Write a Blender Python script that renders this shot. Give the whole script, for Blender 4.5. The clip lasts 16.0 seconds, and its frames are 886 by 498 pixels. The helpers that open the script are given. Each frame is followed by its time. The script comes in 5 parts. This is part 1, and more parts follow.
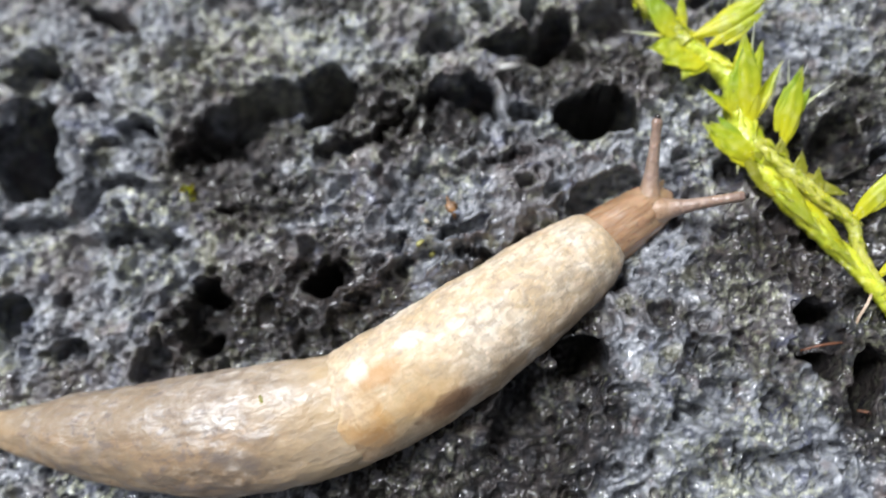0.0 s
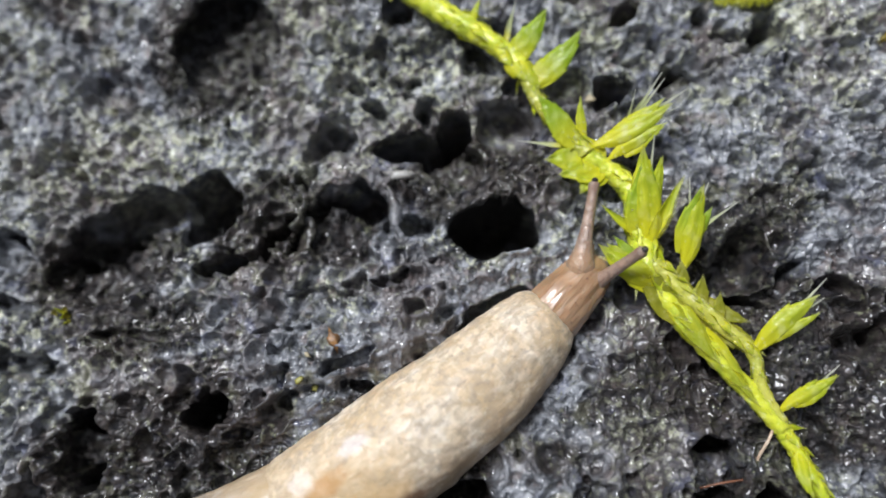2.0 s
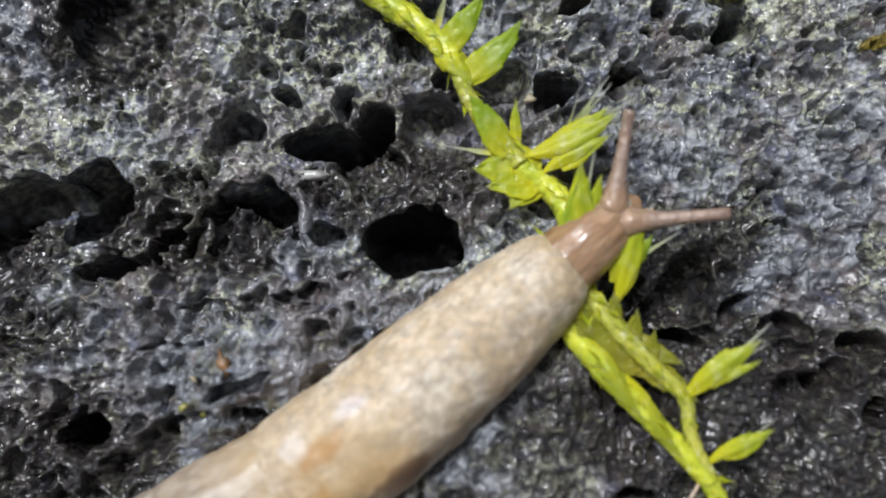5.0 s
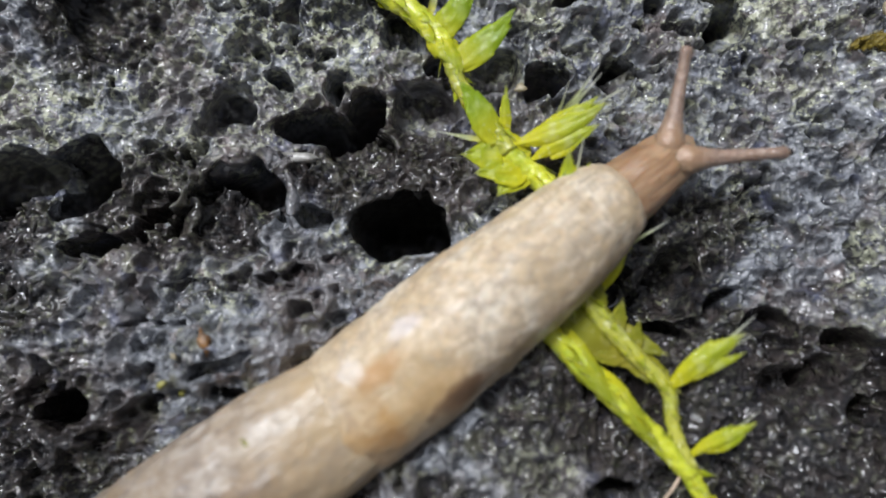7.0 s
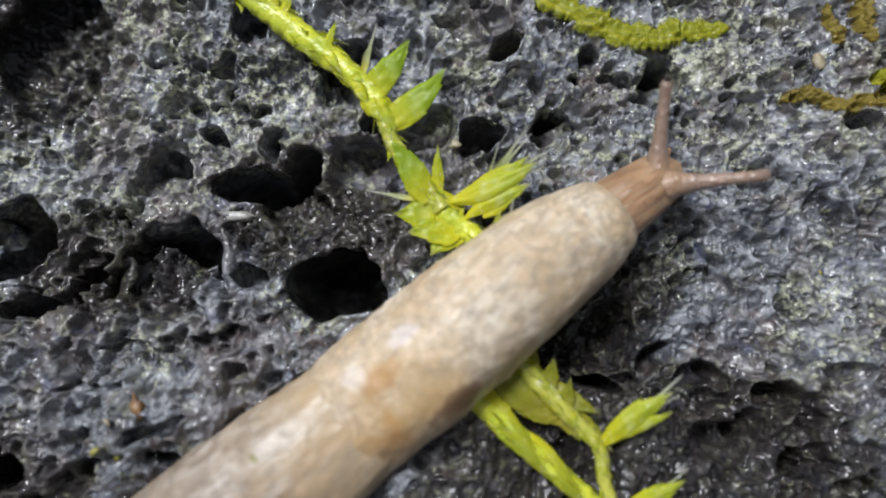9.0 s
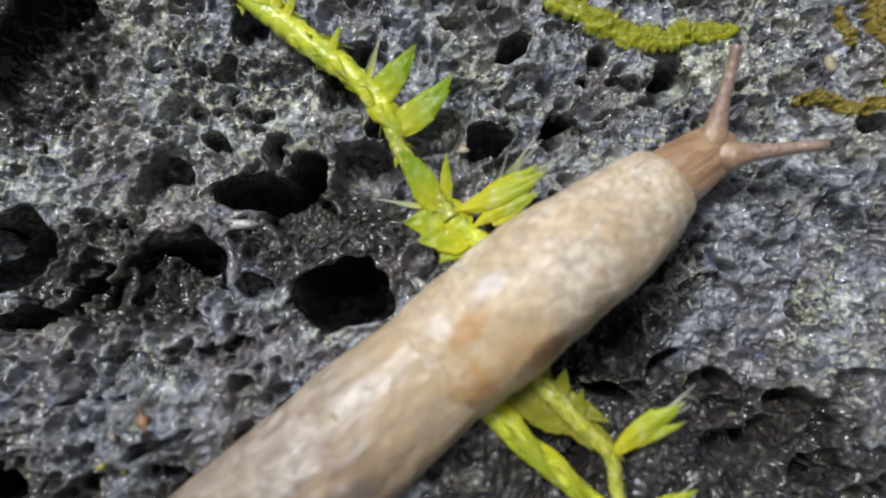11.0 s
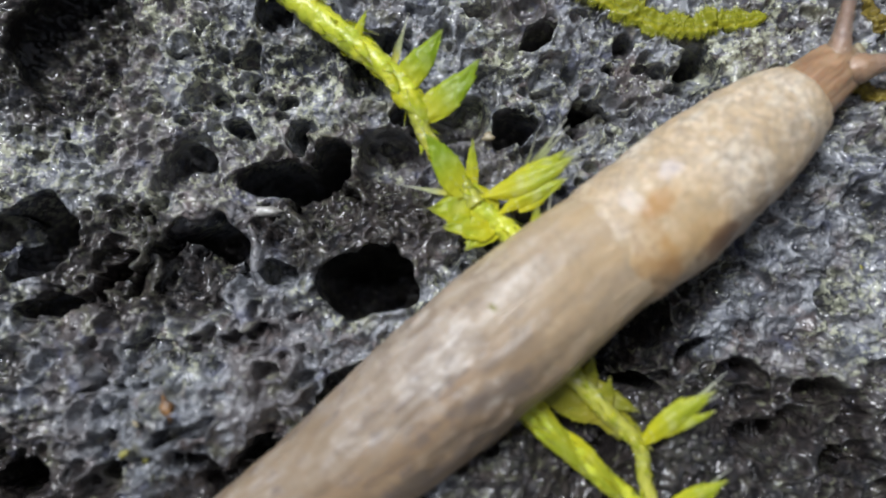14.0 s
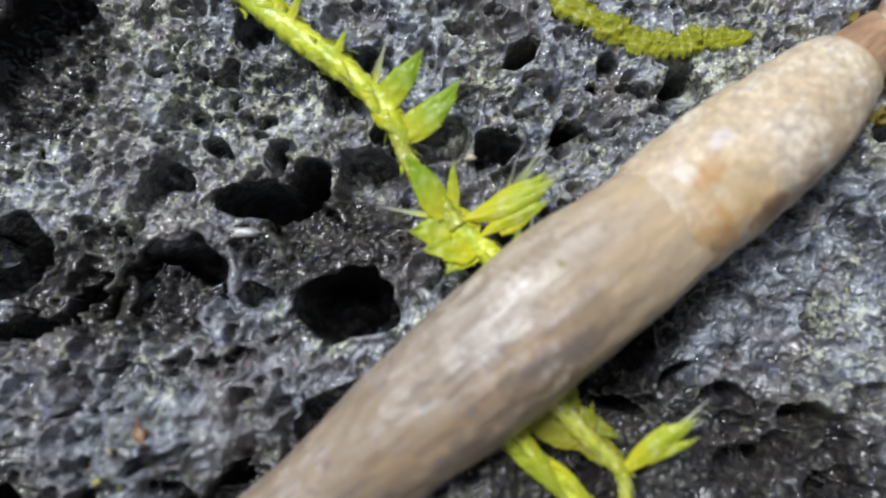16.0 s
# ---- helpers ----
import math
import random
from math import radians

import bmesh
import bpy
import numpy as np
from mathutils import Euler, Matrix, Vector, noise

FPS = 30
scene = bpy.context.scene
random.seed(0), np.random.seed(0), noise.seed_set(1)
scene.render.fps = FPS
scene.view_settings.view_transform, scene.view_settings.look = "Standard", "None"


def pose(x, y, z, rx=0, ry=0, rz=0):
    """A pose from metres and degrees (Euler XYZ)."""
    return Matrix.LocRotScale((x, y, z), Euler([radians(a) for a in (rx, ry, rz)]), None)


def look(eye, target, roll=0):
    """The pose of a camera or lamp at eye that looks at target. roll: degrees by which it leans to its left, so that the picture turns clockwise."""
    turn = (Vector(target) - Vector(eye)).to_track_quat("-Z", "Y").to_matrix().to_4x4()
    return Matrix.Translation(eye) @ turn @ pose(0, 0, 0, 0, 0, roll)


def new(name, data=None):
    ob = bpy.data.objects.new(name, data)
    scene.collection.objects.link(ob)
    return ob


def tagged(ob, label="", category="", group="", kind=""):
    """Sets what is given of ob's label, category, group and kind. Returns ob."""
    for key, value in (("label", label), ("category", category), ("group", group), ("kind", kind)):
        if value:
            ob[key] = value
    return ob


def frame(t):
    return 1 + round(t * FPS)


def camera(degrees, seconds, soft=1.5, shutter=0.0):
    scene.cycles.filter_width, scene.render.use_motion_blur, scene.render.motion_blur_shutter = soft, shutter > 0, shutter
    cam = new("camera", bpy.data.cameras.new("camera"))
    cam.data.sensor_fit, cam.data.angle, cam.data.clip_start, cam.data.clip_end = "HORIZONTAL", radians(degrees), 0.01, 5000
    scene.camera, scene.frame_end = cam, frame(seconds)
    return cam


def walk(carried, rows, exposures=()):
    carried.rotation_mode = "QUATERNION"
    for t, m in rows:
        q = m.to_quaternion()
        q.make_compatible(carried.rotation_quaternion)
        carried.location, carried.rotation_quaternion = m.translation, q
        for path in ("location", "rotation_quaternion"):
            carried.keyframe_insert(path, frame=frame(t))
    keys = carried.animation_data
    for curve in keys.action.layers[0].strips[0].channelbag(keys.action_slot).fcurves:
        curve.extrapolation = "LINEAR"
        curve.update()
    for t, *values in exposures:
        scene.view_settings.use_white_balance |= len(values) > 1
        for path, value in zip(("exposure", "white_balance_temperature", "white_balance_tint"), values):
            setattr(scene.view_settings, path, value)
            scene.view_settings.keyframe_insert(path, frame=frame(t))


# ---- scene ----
# Lengths below are in millimetres where a name ends in nothing else; MM turns them into metres.
MM = 0.001

# ---- camera: held by hand, looking down on the stone ----
cam = camera(65, 16.0, soft=1.7, shutter=0.55)
cam.data.dof.use_dof = True
cam.data.dof.focus_distance = 0.0405
cam.data.dof.aperture_fstop = 16.0
walk(cam, [
    (0, pose(-0.01251, -0.02144, 0.04422, 13.068, 5.199, -1.529)),
    (0.5, pose(-0.01067, -0.01948, 0.04345, 13.781, 5.012, -1.518)),
    (1, pose(-0.00916, -0.01877, 0.04189, 12.825, 4.747, -1.946)),
    (1.5, pose(-0.00557, -0.01748, 0.04262, 12.203, 4.750, -2.557)),
    (2, pose(-0.00606, -0.01227, 0.04311, 11.332, 4.375, -2.569)),
    (2.5, pose(-0.00341, -0.01158, 0.04084, 9.403, 4.115, -2.509)),
    (3, pose(-0.00661, -0.01517, 0.04187, 9.294, 3.934, -2.040)),
    (3.5, pose(-0.00592, -0.01100, 0.04275, 8.595, 3.228, -1.563)),
    (4, pose(-0.00356, -0.00807, 0.04076, 7.709, 3.109, -0.694)),
    (4.5, pose(-0.00252, -0.00700, 0.03946, 6.241, 2.963, -0.500)),
    (7, pose(-0.00154, -0.00883, 0.03874, 7.765, 2.337, 1.404)),
    (7.5, pose(-0.00149, -0.00735, 0.03927, 7.796, 2.009, 1.349)),
    (8, pose(0.00057, -0.00642, 0.03925, 7.658, 1.855, 1.123)),
    (10.5, pose(0.00189, -0.00429, 0.03934, 6.831, 1.461, 0.066)),
    (11, pose(0.00058, -0.00406, 0.03891, 6.150, 1.058, 0.081)),
    (11.5, pose(0.00014, -0.00643, 0.03852, 7.539, 1.527, 0.265)),
    (12, pose(0.00030, -0.00629, 0.03856, 6.832, 1.452, 0.262)),
    (12.5, pose(0.00034, -0.00548, 0.03872, 6.911, 1.474, 0.267)),
    (13, pose(0.00001, -0.00509, 0.03836, 6.711, 1.294, 0.249)),
    (13.5, pose(-0.00071, -0.00491, 0.03849, 7.145, 1.271, 0.297)),
    (14, pose(-0.00065, -0.00501, 0.03847, 6.605, 1.277, 0.303)),
    (14.5, pose(-0.00067, -0.00513, 0.03869, 6.535, 1.389, 0.257)),
    (15, pose(-0.00045, -0.00558, 0.03853, 6.904, 1.276, 0.283)),
    (15.5, pose(-0.00066, -0.00486, 0.03831, 6.521, 1.187, 0.360)),
    (16, pose(0.00018, -0.00379, 0.03802, 6.679, 0.981, 0.326)),
], exposures=[(0, 0.46, 6500, 10), (0.5, 0.38, 6500, 10), (1, 0.27, 6500, 10), (1.5, 0.21, 6500, 10), (2.5, 0.14, 6500, 10), (3.5, 0.11, 6500, 10), (4.5, -0.04, 6500, 10), (14.5, -0.08, 6450, 10),
              (15.5, 0.02, 6280, 9), (16, 0.10, 6250, 9)])

# ---- world and light: overcast daylight, brighter from the upper left ----
world = bpy.data.worlds.new("overcast_sky")
scene.world = world
world.use_nodes = True
wn = world.node_tree
sky = wn.nodes.new("ShaderNodeTexSky")
sky.sky_type, sky.sun_disc = "NISHITA", False
sky.sun_elevation, sky.sun_rotation = radians(60), radians(-38)
sky.air_density, sky.dust_density, sky.ozone_density = 1.0, 4.0, 0.6
pale = wn.nodes.new("ShaderNodeHueSaturation")
pale.inputs["Saturation"].default_value = 0.5
wn.links.new(sky.outputs["Color"], pale.inputs["Color"])
wn.links.new(pale.outputs["Color"], wn.nodes["Background"].inputs["Color"])
wn.nodes["Background"].inputs["Strength"].default_value = 0.06
sun = new("sun", bpy.data.lights.new("sun", "SUN"))
sun.data.energy, sun.data.angle, sun.data.color = 3.75, radians(20), (0.89, 0.942, 1.0)
sun.matrix_world = look((-0.31, 0.40, 0.86), (0, 0, 0))


# ---- materials ----
class Nodes:
    """A small helper round one node material."""

    def __init__(self, name):
        self.material = bpy.data.materials.new(name)
        self.material.use_nodes = True
        self.tree = self.material.node_tree
        self.bsdf = self.tree.nodes["Principled BSDF"]

    def add(self, kind, **inputs):
        node = self.tree.nodes.new(kind)
        for key, value in inputs.items():
            self.put(node.inputs[key.replace("_", " ")], value)
        return node

    def put(self, socket, value):
        if isinstance(value, bpy.types.NodeSocket):
            self.tree.links.new(value, socket)
        else:
            socket.default_value = value

    def place(self):
        return self.add("ShaderNodeTexCoord").outputs["Object"]

    def attribute(self, name):
        node = self.add("ShaderNodeAttribute")
        node.attribute_name = name
        return node.outputs["Vector"]

    def stretch(self, vector, scale, shift=(0, 0, 0)):
        node = self.add("ShaderNodeMapping", Vector=vector)
        node.inputs["Scale"].default_value = scale
        node.inputs["Location"].default_value = shift
        return node.outputs["Vector"]

    def noise(self, vector, scale, detail=3.0, rough=0.55, distortion=0.0):
        return self.add("ShaderNodeTexNoise", Vector=vector, Scale=scale, Detail=detail, Roughness=rough, Distortion=distortion).outputs["Fac"]

    def cells(self, vector, scale, feature="F1"):
        node = self.add("ShaderNodeTexVoronoi", Vector=vector, Scale=scale)
        node.feature = feature
        return node.outputs["Distance"]

    def ramp(self, fac, low, high, out_low=0.0, out_high=1.0):
        node = self.add("ShaderNodeMapRange", Value=fac)
        node.interpolation_type = "SMOOTHSTEP"
        for key, value in (("From Min", low), ("From Max", high), ("To Min", out_low), ("To Max", out_high)):
            node.inputs[key].default_value = value
        return node.outputs["Result"]

    def math(self, kind, a, b=0.0):
        node = self.add("ShaderNodeMath")
        node.operation = kind
        self.put(node.inputs[0], a)
        self.put(node.inputs[1], b)
        return node.outputs["Value"]

    def mix(self, fac, a, b, kind="MIX"):
        node = self.add("ShaderNodeMix")
        node.data_type, node.blend_type = "RGBA", kind
        self.put(node.inputs["Factor"], fac)
        for socket, value in zip([s for s in node.inputs if s.type == "RGBA"], (a, b)):
            self.put(socket, value if isinstance(value, bpy.types.NodeSocket) else (*value, 1))
        return [s for s in node.outputs if s.type == "RGBA"][0]

    def bump(self, height, distance, strength=1.0, normal=None):
        node = self.add("ShaderNodeBump", Height=height, Distance=distance, Strength=strength)
        if normal is not None:
            self.put(node.inputs["Normal"], normal)
        return node.outputs["Normal"]

    def finish(self, colour, rough, normal=None, specular=0.5, coat=0.0, coat_rough=0.1, subsurface=0.0, radius=(0, 0, 0), transmission=0.0):
        b = self.bsdf.inputs
        self.put(b["Base Color"], colour if isinstance(colour, bpy.types.NodeSocket) else (*colour, 1))
        self.put(b["Roughness"], rough)
        self.put(b["Specular IOR Level"], specular)
        self.put(b["Coat Weight"], coat)
        self.put(b["Coat Roughness"], coat_rough)
        if subsurface:
            b["Subsurface Weight"].default_value = subsurface
            b["Subsurface Radius"].default_value = radius
            b["Subsurface Scale"].default_value = 1.0
        b["Transmission Weight"].default_value = transmission
        if normal is not None:
            self.put(b["Normal"], normal)
            self.put(b["Coat Normal"], normal)
        return self.material


def wet_lava():
    n = Nodes("wet_lava")
    p = n.place()
    grain = n.noise(p, 1150, 5, 0.66)
    broad = n.noise(n.stretch(p, (1, 1, 1), (2, 3, 7)), 120, 3, 0.6, 0.5)
    blot = n.math("ADD", n.noise(n.stretch(p, (1, 1, 1), (1, 5, 2)), 330, 4, 0.6, 0.4), n.math("MULTIPLY", n.math("SUBTRACT", broad, 0.5), 0.38))
    fleck = n.cells(p, 2300)
    dark = n.mix(n.ramp(grain, 0.40, 0.64), (0.011, 0.011, 0.013), (0.075, 0.078, 0.092))
    pale = n.mix(n.ramp(grain, 0.36, 0.62), (0.046, 0.050, 0.060), (0.30, 0.31, 0.335))
    # wet stretches, shade painted in too: x, y, reach across and along, in millimetres
    wet_shade = 0.0
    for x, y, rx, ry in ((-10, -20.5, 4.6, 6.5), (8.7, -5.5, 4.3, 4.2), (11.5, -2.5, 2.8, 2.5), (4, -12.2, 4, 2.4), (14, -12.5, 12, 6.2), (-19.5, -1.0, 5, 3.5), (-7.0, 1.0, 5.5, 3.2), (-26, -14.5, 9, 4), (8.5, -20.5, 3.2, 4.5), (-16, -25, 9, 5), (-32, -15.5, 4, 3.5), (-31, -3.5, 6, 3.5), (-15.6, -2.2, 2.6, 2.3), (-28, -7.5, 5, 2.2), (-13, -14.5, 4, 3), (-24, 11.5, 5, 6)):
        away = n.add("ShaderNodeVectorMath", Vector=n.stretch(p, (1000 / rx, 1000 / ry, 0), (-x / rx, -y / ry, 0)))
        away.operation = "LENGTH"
        wet_shade = n.math("MAXIMUM", wet_shade, n.ramp(away.outputs["Value"], 1.25, 0.55))
    # fainter stretches that darken the sun-facing swells in the colour
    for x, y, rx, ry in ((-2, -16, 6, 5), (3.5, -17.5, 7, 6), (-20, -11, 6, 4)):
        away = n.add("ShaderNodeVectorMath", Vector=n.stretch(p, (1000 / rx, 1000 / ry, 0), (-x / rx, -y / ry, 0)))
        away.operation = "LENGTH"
        wet_shade = n.math("MAXIMUM", wet_shade, n.ramp(away.outputs["Value"], 1.3, 0.4, 0, 0.42))
    ragged = n.math("ADD", wet_shade, n.math("MULTIPLY", n.math("SUBTRACT", n.noise(p, 260, 4, 0.6), 0.5), 1.5))
    wet_shade = n.ramp(ragged, 0.22, 0.75)
    grey = n.mix(n.math("MULTIPLY", n.ramp(blot, 0.38, 0.55), n.ramp(wet_shade, 0, 1, 1.0, 0.22)), dark, pale)
    brown = n.mix(n.ramp(n.noise(n.stretch(p, (1, 1, 1), (3, 1, 2)), 140, 4), 0.46, 0.60, 0, 0.65), grey, (0.088, 0.070, 0.066))
    hue = n.noise(n.stretch(p, (1, 1, 1), (9, 3, 1)), 620, 3, 0.6)
    brown = n.mix(n.ramp(hue, 0.56, 0.70, 0, 0.55), brown, (0.19, 0.145, 0.135))
    brown = n.mix(n.ramp(hue, 0.44, 0.30, 0, 0.55), brown, (0.095, 0.105, 0.175))
    brown = n.mix(n.ramp(n.noise(n.stretch(p, (1, 1, 1), (4, 8, 6)), 480, 3, 0.6), 0.57, 0.70, 0, 0.6), brown, (0.17, 0.165, 0.105))
    lichen = n.math("MULTIPLY", n.ramp(n.noise(p, 130, 4, 0.65), 0.47, 0.60), n.ramp(n.noise(p, 1700, 4, 0.7), 0.5, 0.62))
    crust = n.add("ShaderNodeVectorMath", Vector=n.stretch(p, (1000 / 15, 1000 / 7.5, 0), (-13 / 15, -10 / 7.5, 0)))
    crust.operation = "LENGTH"
    specks = n.math("MULTIPLY", n.ramp(crust.outputs["Value"], 1.2, 0.5), n.ramp(n.noise(n.stretch(p, (1, 1, 1), (6, 2, 8)), 1500, 3, 0.6), 0.56, 0.66))
    lichen = n.math("MAXIMUM", lichen, specks)
    # crusts with a place of their own, in millimetres
    grown = 0.0
    for x, y, rx, ry in ((-22, 5.7, 2.3, 1.6), (-14, 5.7, 1.3, 0.8), (-18.1, 1.6, 1.6, 1.0), (14.8, 11.1, 3.0, 2.4), (0.2, 7.3, 1.2, 1.0), (17.6, 5.1, 1.3, 1.6), (-8.9, -3.1, 1.1, 0.9), (-6.9, -4.6, 1.3, 0.8), (13.1, -1.7, 2.0, 1.5), (20, -2.8, 1.2, 1.2), (2.3, 11.0, 1.6, 1.2), (2.5, -15.0, 2.0, 1.5), (-24.5, 4.6, 2.2, 1.2), (-29.5, 5.5, 1.8, 1.2), (-29, 3.5, 9, 3.5), (-14, 8.5, 6, 3), (-9, 9, 4, 2.5)):
        away = n.add("ShaderNodeVectorMath", Vector=n.stretch(p, (1000 / rx, 1000 / ry, 0), (-x / rx, -y / ry, 0)))
        away.operation = "LENGTH"
        grown = n.math("MAXIMUM", grown, n.ramp(away.outputs["Value"], 1.3, 0.4))
    lichen = n.math("MAXIMUM", lichen, n.math("MULTIPLY", grown, n.ramp(n.noise(n.stretch(p, (1, 1, 1), (2, 7, 3)), 1900, 3, 0.6), 0.50, 0.60)))
    colour = n.mix(n.math("MULTIPLY", lichen, 0.72), brown, (0.51, 0.52, 0.37))
    # pale specks painted in for small wet glints
    glint_specks = n.math("MULTIPLY", n.ramp(fleck, 0.26, 0.10), n.ramp(n.noise(p, 600, 2), 0.48, 0.6))
    colour = n.mix(n.math("MULTIPLY", glint_specks, 0.55), colour, (0.5, 0.5, 0.49))
    # water in the pores, and painted shade, darken the stone
    colour = n.mix(n.math("MULTIPLY", wet_shade, 0.80), colour, n.mix(n.ramp(n.noise(p, 1300, 6, 0.75), 0.42, 0.66), (0.006, 0.005, 0.005), (0.050, 0.040, 0.036)))
    algae = n.math("MULTIPLY", n.ramp(n.noise(n.stretch(p, (1, 1, 1), (8, 8, 1)), 2200, 4, 0.65), 0.57, 0.68), n.ramp(n.noise(n.stretch(p, (1, 1, 1), (3, 6, 5)), 330, 3, 0.6), 0.44, 0.58))
    colour = n.mix(n.math("MULTIPLY", algae, 0.5), colour, (0.27, 0.28, 0.17))
    wet = n.math("SUBTRACT", n.noise(p, 420, 4), n.math("MULTIPLY", n.math("SUBTRACT", wet_shade, 0.5), 0.24))
    rough = n.ramp(wet, 0.38, 0.62, 0.36, 0.48)
    film = n.bump(n.noise(p, 1300, 4.0, 0.52), 0.00020, 1.0)
    pore = n.math("ADD", n.cells(p, 1900), n.math("MULTIPLY", n.noise(p, 2600, 3, 0.6), 0.35))
    normal = n.bump(n.ramp(pore, 0.22, 0.52), 0.00013, 0.8, film)
    normal = n.bump(n.noise(p, 3000, 4, 0.65), 0.00006, 1.0, normal)
    stone = n.finish(colour, rough, normal, n.ramp(wet_shade, 0, 1, 0.6, 0.12), n.ramp(wet, 0.40, 0.62, 1.0, 0.7), n.ramp(wet_shade, 0, 1, 0.11, 0.08))
    n.put(n.bsdf.inputs["Coat Normal"], film)
    n.bsdf.inputs["Coat IOR"].default_value = 1.5
    return stone


def mantle_skin():
    n = Nodes("mantle_skin")
    p = n.attribute("skin")
    wart = n.cells(n.stretch(p, (1.0, 1.2, 1.2)), 2.5, "SMOOTH_F1")
    soft = n.noise(p, 0.45, 3)
    mottle = n.noise(n.stretch(p, (1, 1, 1), (5, 2, 1)), 1.25, 5, 0.66, 0.5)
    cloud = n.noise(n.stretch(p, (0.6, 0.9, 0.9), (2, 9, 3)), 0.75, 4, 0.6, 0.6)
    dots = n.noise(n.stretch(p, (1, 1.1, 1.1), (1, 7, 4)), 2.3, 4, 0.62, 0.3)
    where = n.add("ShaderNodeSeparateXYZ", Vector=p).outputs

    def near(x, y, rx, ry, vary):
        dx = n.math("DIVIDE", n.math("SUBTRACT", n.math("MULTIPLY", where["X"], 1.11), x), rx)
        dy = n.math("DIVIDE", n.math("SUBTRACT", where["Y"], y), ry)
        d = n.math("SQRT", n.math("ADD", n.math("MULTIPLY", dx, dx), n.math("MULTIPLY", dy, dy)))
        return n.ramp(n.math("ADD", d, n.math("MULTIPLY", n.math("SUBTRACT", vary, 0.5), 1.6)), 1.15, 0.45)

    base = n.mix(n.ramp(soft, 0.35, 0.65), (0.69, 0.52, 0.335), (0.77, 0.635, 0.47))
    base = n.mix(n.ramp(cloud, 0.46, 0.60, 0, 0.66), base, (0.52, 0.365, 0.195))
    base = n.mix(n.ramp(cloud, 0.46, 0.36, 0, 0.6), base, (0.82, 0.73, 0.60))
    base = n.mix(n.ramp(mottle, 0.49, 0.60, 0, 0.62), base, (0.43, 0.34, 0.245))
    base = n.mix(n.ramp(dots, 0.55, 0.66, 0, 0.50), base, (0.28, 0.22, 0.175))
    base = n.mix(n.ramp(dots, 0.44, 0.34, 0, 0.45), base, (0.80, 0.70, 0.53))
    base = n.mix(n.ramp(wart, 0.30, 0.60, 0, 0.42), base, (0.38, 0.285, 0.19))
    # right flank browner low down: mottling, plus its shaded side painted darker
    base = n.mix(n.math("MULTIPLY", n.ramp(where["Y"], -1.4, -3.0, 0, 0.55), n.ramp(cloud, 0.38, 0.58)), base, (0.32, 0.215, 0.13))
    # ochre stains round the hind part of the shield
    base = n.mix(n.math("MULTIPLY", near(-15.2, -0.8, 4.6, 3.0, cloud), 0.45), base, (0.62, 0.40, 0.17))
    base = n.mix(n.math("MULTIPLY", near(-17.4, -1.6, 2.4, 1.2, mottle), 0.62), base, (0.52, 0.28, 0.085))
    base = n.mix(n.math("MULTIPLY", near(-13.6, -1.9, 2.4, 0.9, cloud), 0.48), base, (0.56, 0.33, 0.12))
    base = n.mix(n.math("MULTIPLY", near(-15.0, 0.5, 1.5, 0.8, mottle), 0.78), base, (0.44, 0.22, 0.06))
    base = n.mix(n.math("MULTIPLY", near(-16.6, -1.2, 1.0, 1.8, cloud), 0.5), base, (0.46, 0.25, 0.08))
    base = n.mix(n.math("MULTIPLY", near(-16.9, -2.5, 1.5, 0.9, mottle), 0.5), base, (0.34, 0.155, 0.05))
    # breathing pore: a dark fold low on one flank
    base = n.mix(n.math("MULTIPLY", near(-12.6, -2.8, 2.2, 0.6, mottle), 0.80), base, (0.15, 0.068, 0.03))
    # pale bluish wet highlights on the back, painted in as spots
    base = n.mix(n.math("MULTIPLY", near(-12.7, 1.5, 1.0, 0.55, mottle), 0.45), base, (0.70, 0.64, 0.66))
    base = n.mix(n.math("MULTIPLY", near(-16.2, 1.4, 0.8, 0.7, mottle), 0.45), base, (0.78, 0.70, 0.64))
    base = n.mix(n.math("MULTIPLY", near(-18.2, 0.6, 0.9, 0.7, mottle), 0.35), base, (0.76, 0.68, 0.62))
    # its cream goes over into the hind body's tan; a brown line paints the rim's crease
    base = n.mix(n.ramp(n.math("ADD", where["X"], n.math("MULTIPLY", n.math("SUBTRACT", cloud, 0.5), 7.0)), -14.2, -17.4, 0, 0.75), base, n.mix(n.ramp(dots, 0.42, 0.58), (0.60, 0.455, 0.28), (0.42, 0.30, 0.185)))
    base = n.mix(n.ramp(n.math("ADD", where["X"], n.math("MULTIPLY", n.math("SUBTRACT", mottle, 0.5), 1.2)), -17.3, -17.7, 0, 0.7), base, (0.27, 0.17, 0.095))
    base = n.mix(1.0, base, (0.975, 0.985, 1.02), "MULTIPLY")
    normal = n.bump(wart, 0.00040, -0.42)
    normal = n.bump(mottle, 0.0004, 0.38, normal)
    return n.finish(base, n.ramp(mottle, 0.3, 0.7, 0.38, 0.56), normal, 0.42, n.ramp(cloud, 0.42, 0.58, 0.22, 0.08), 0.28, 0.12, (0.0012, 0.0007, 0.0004))


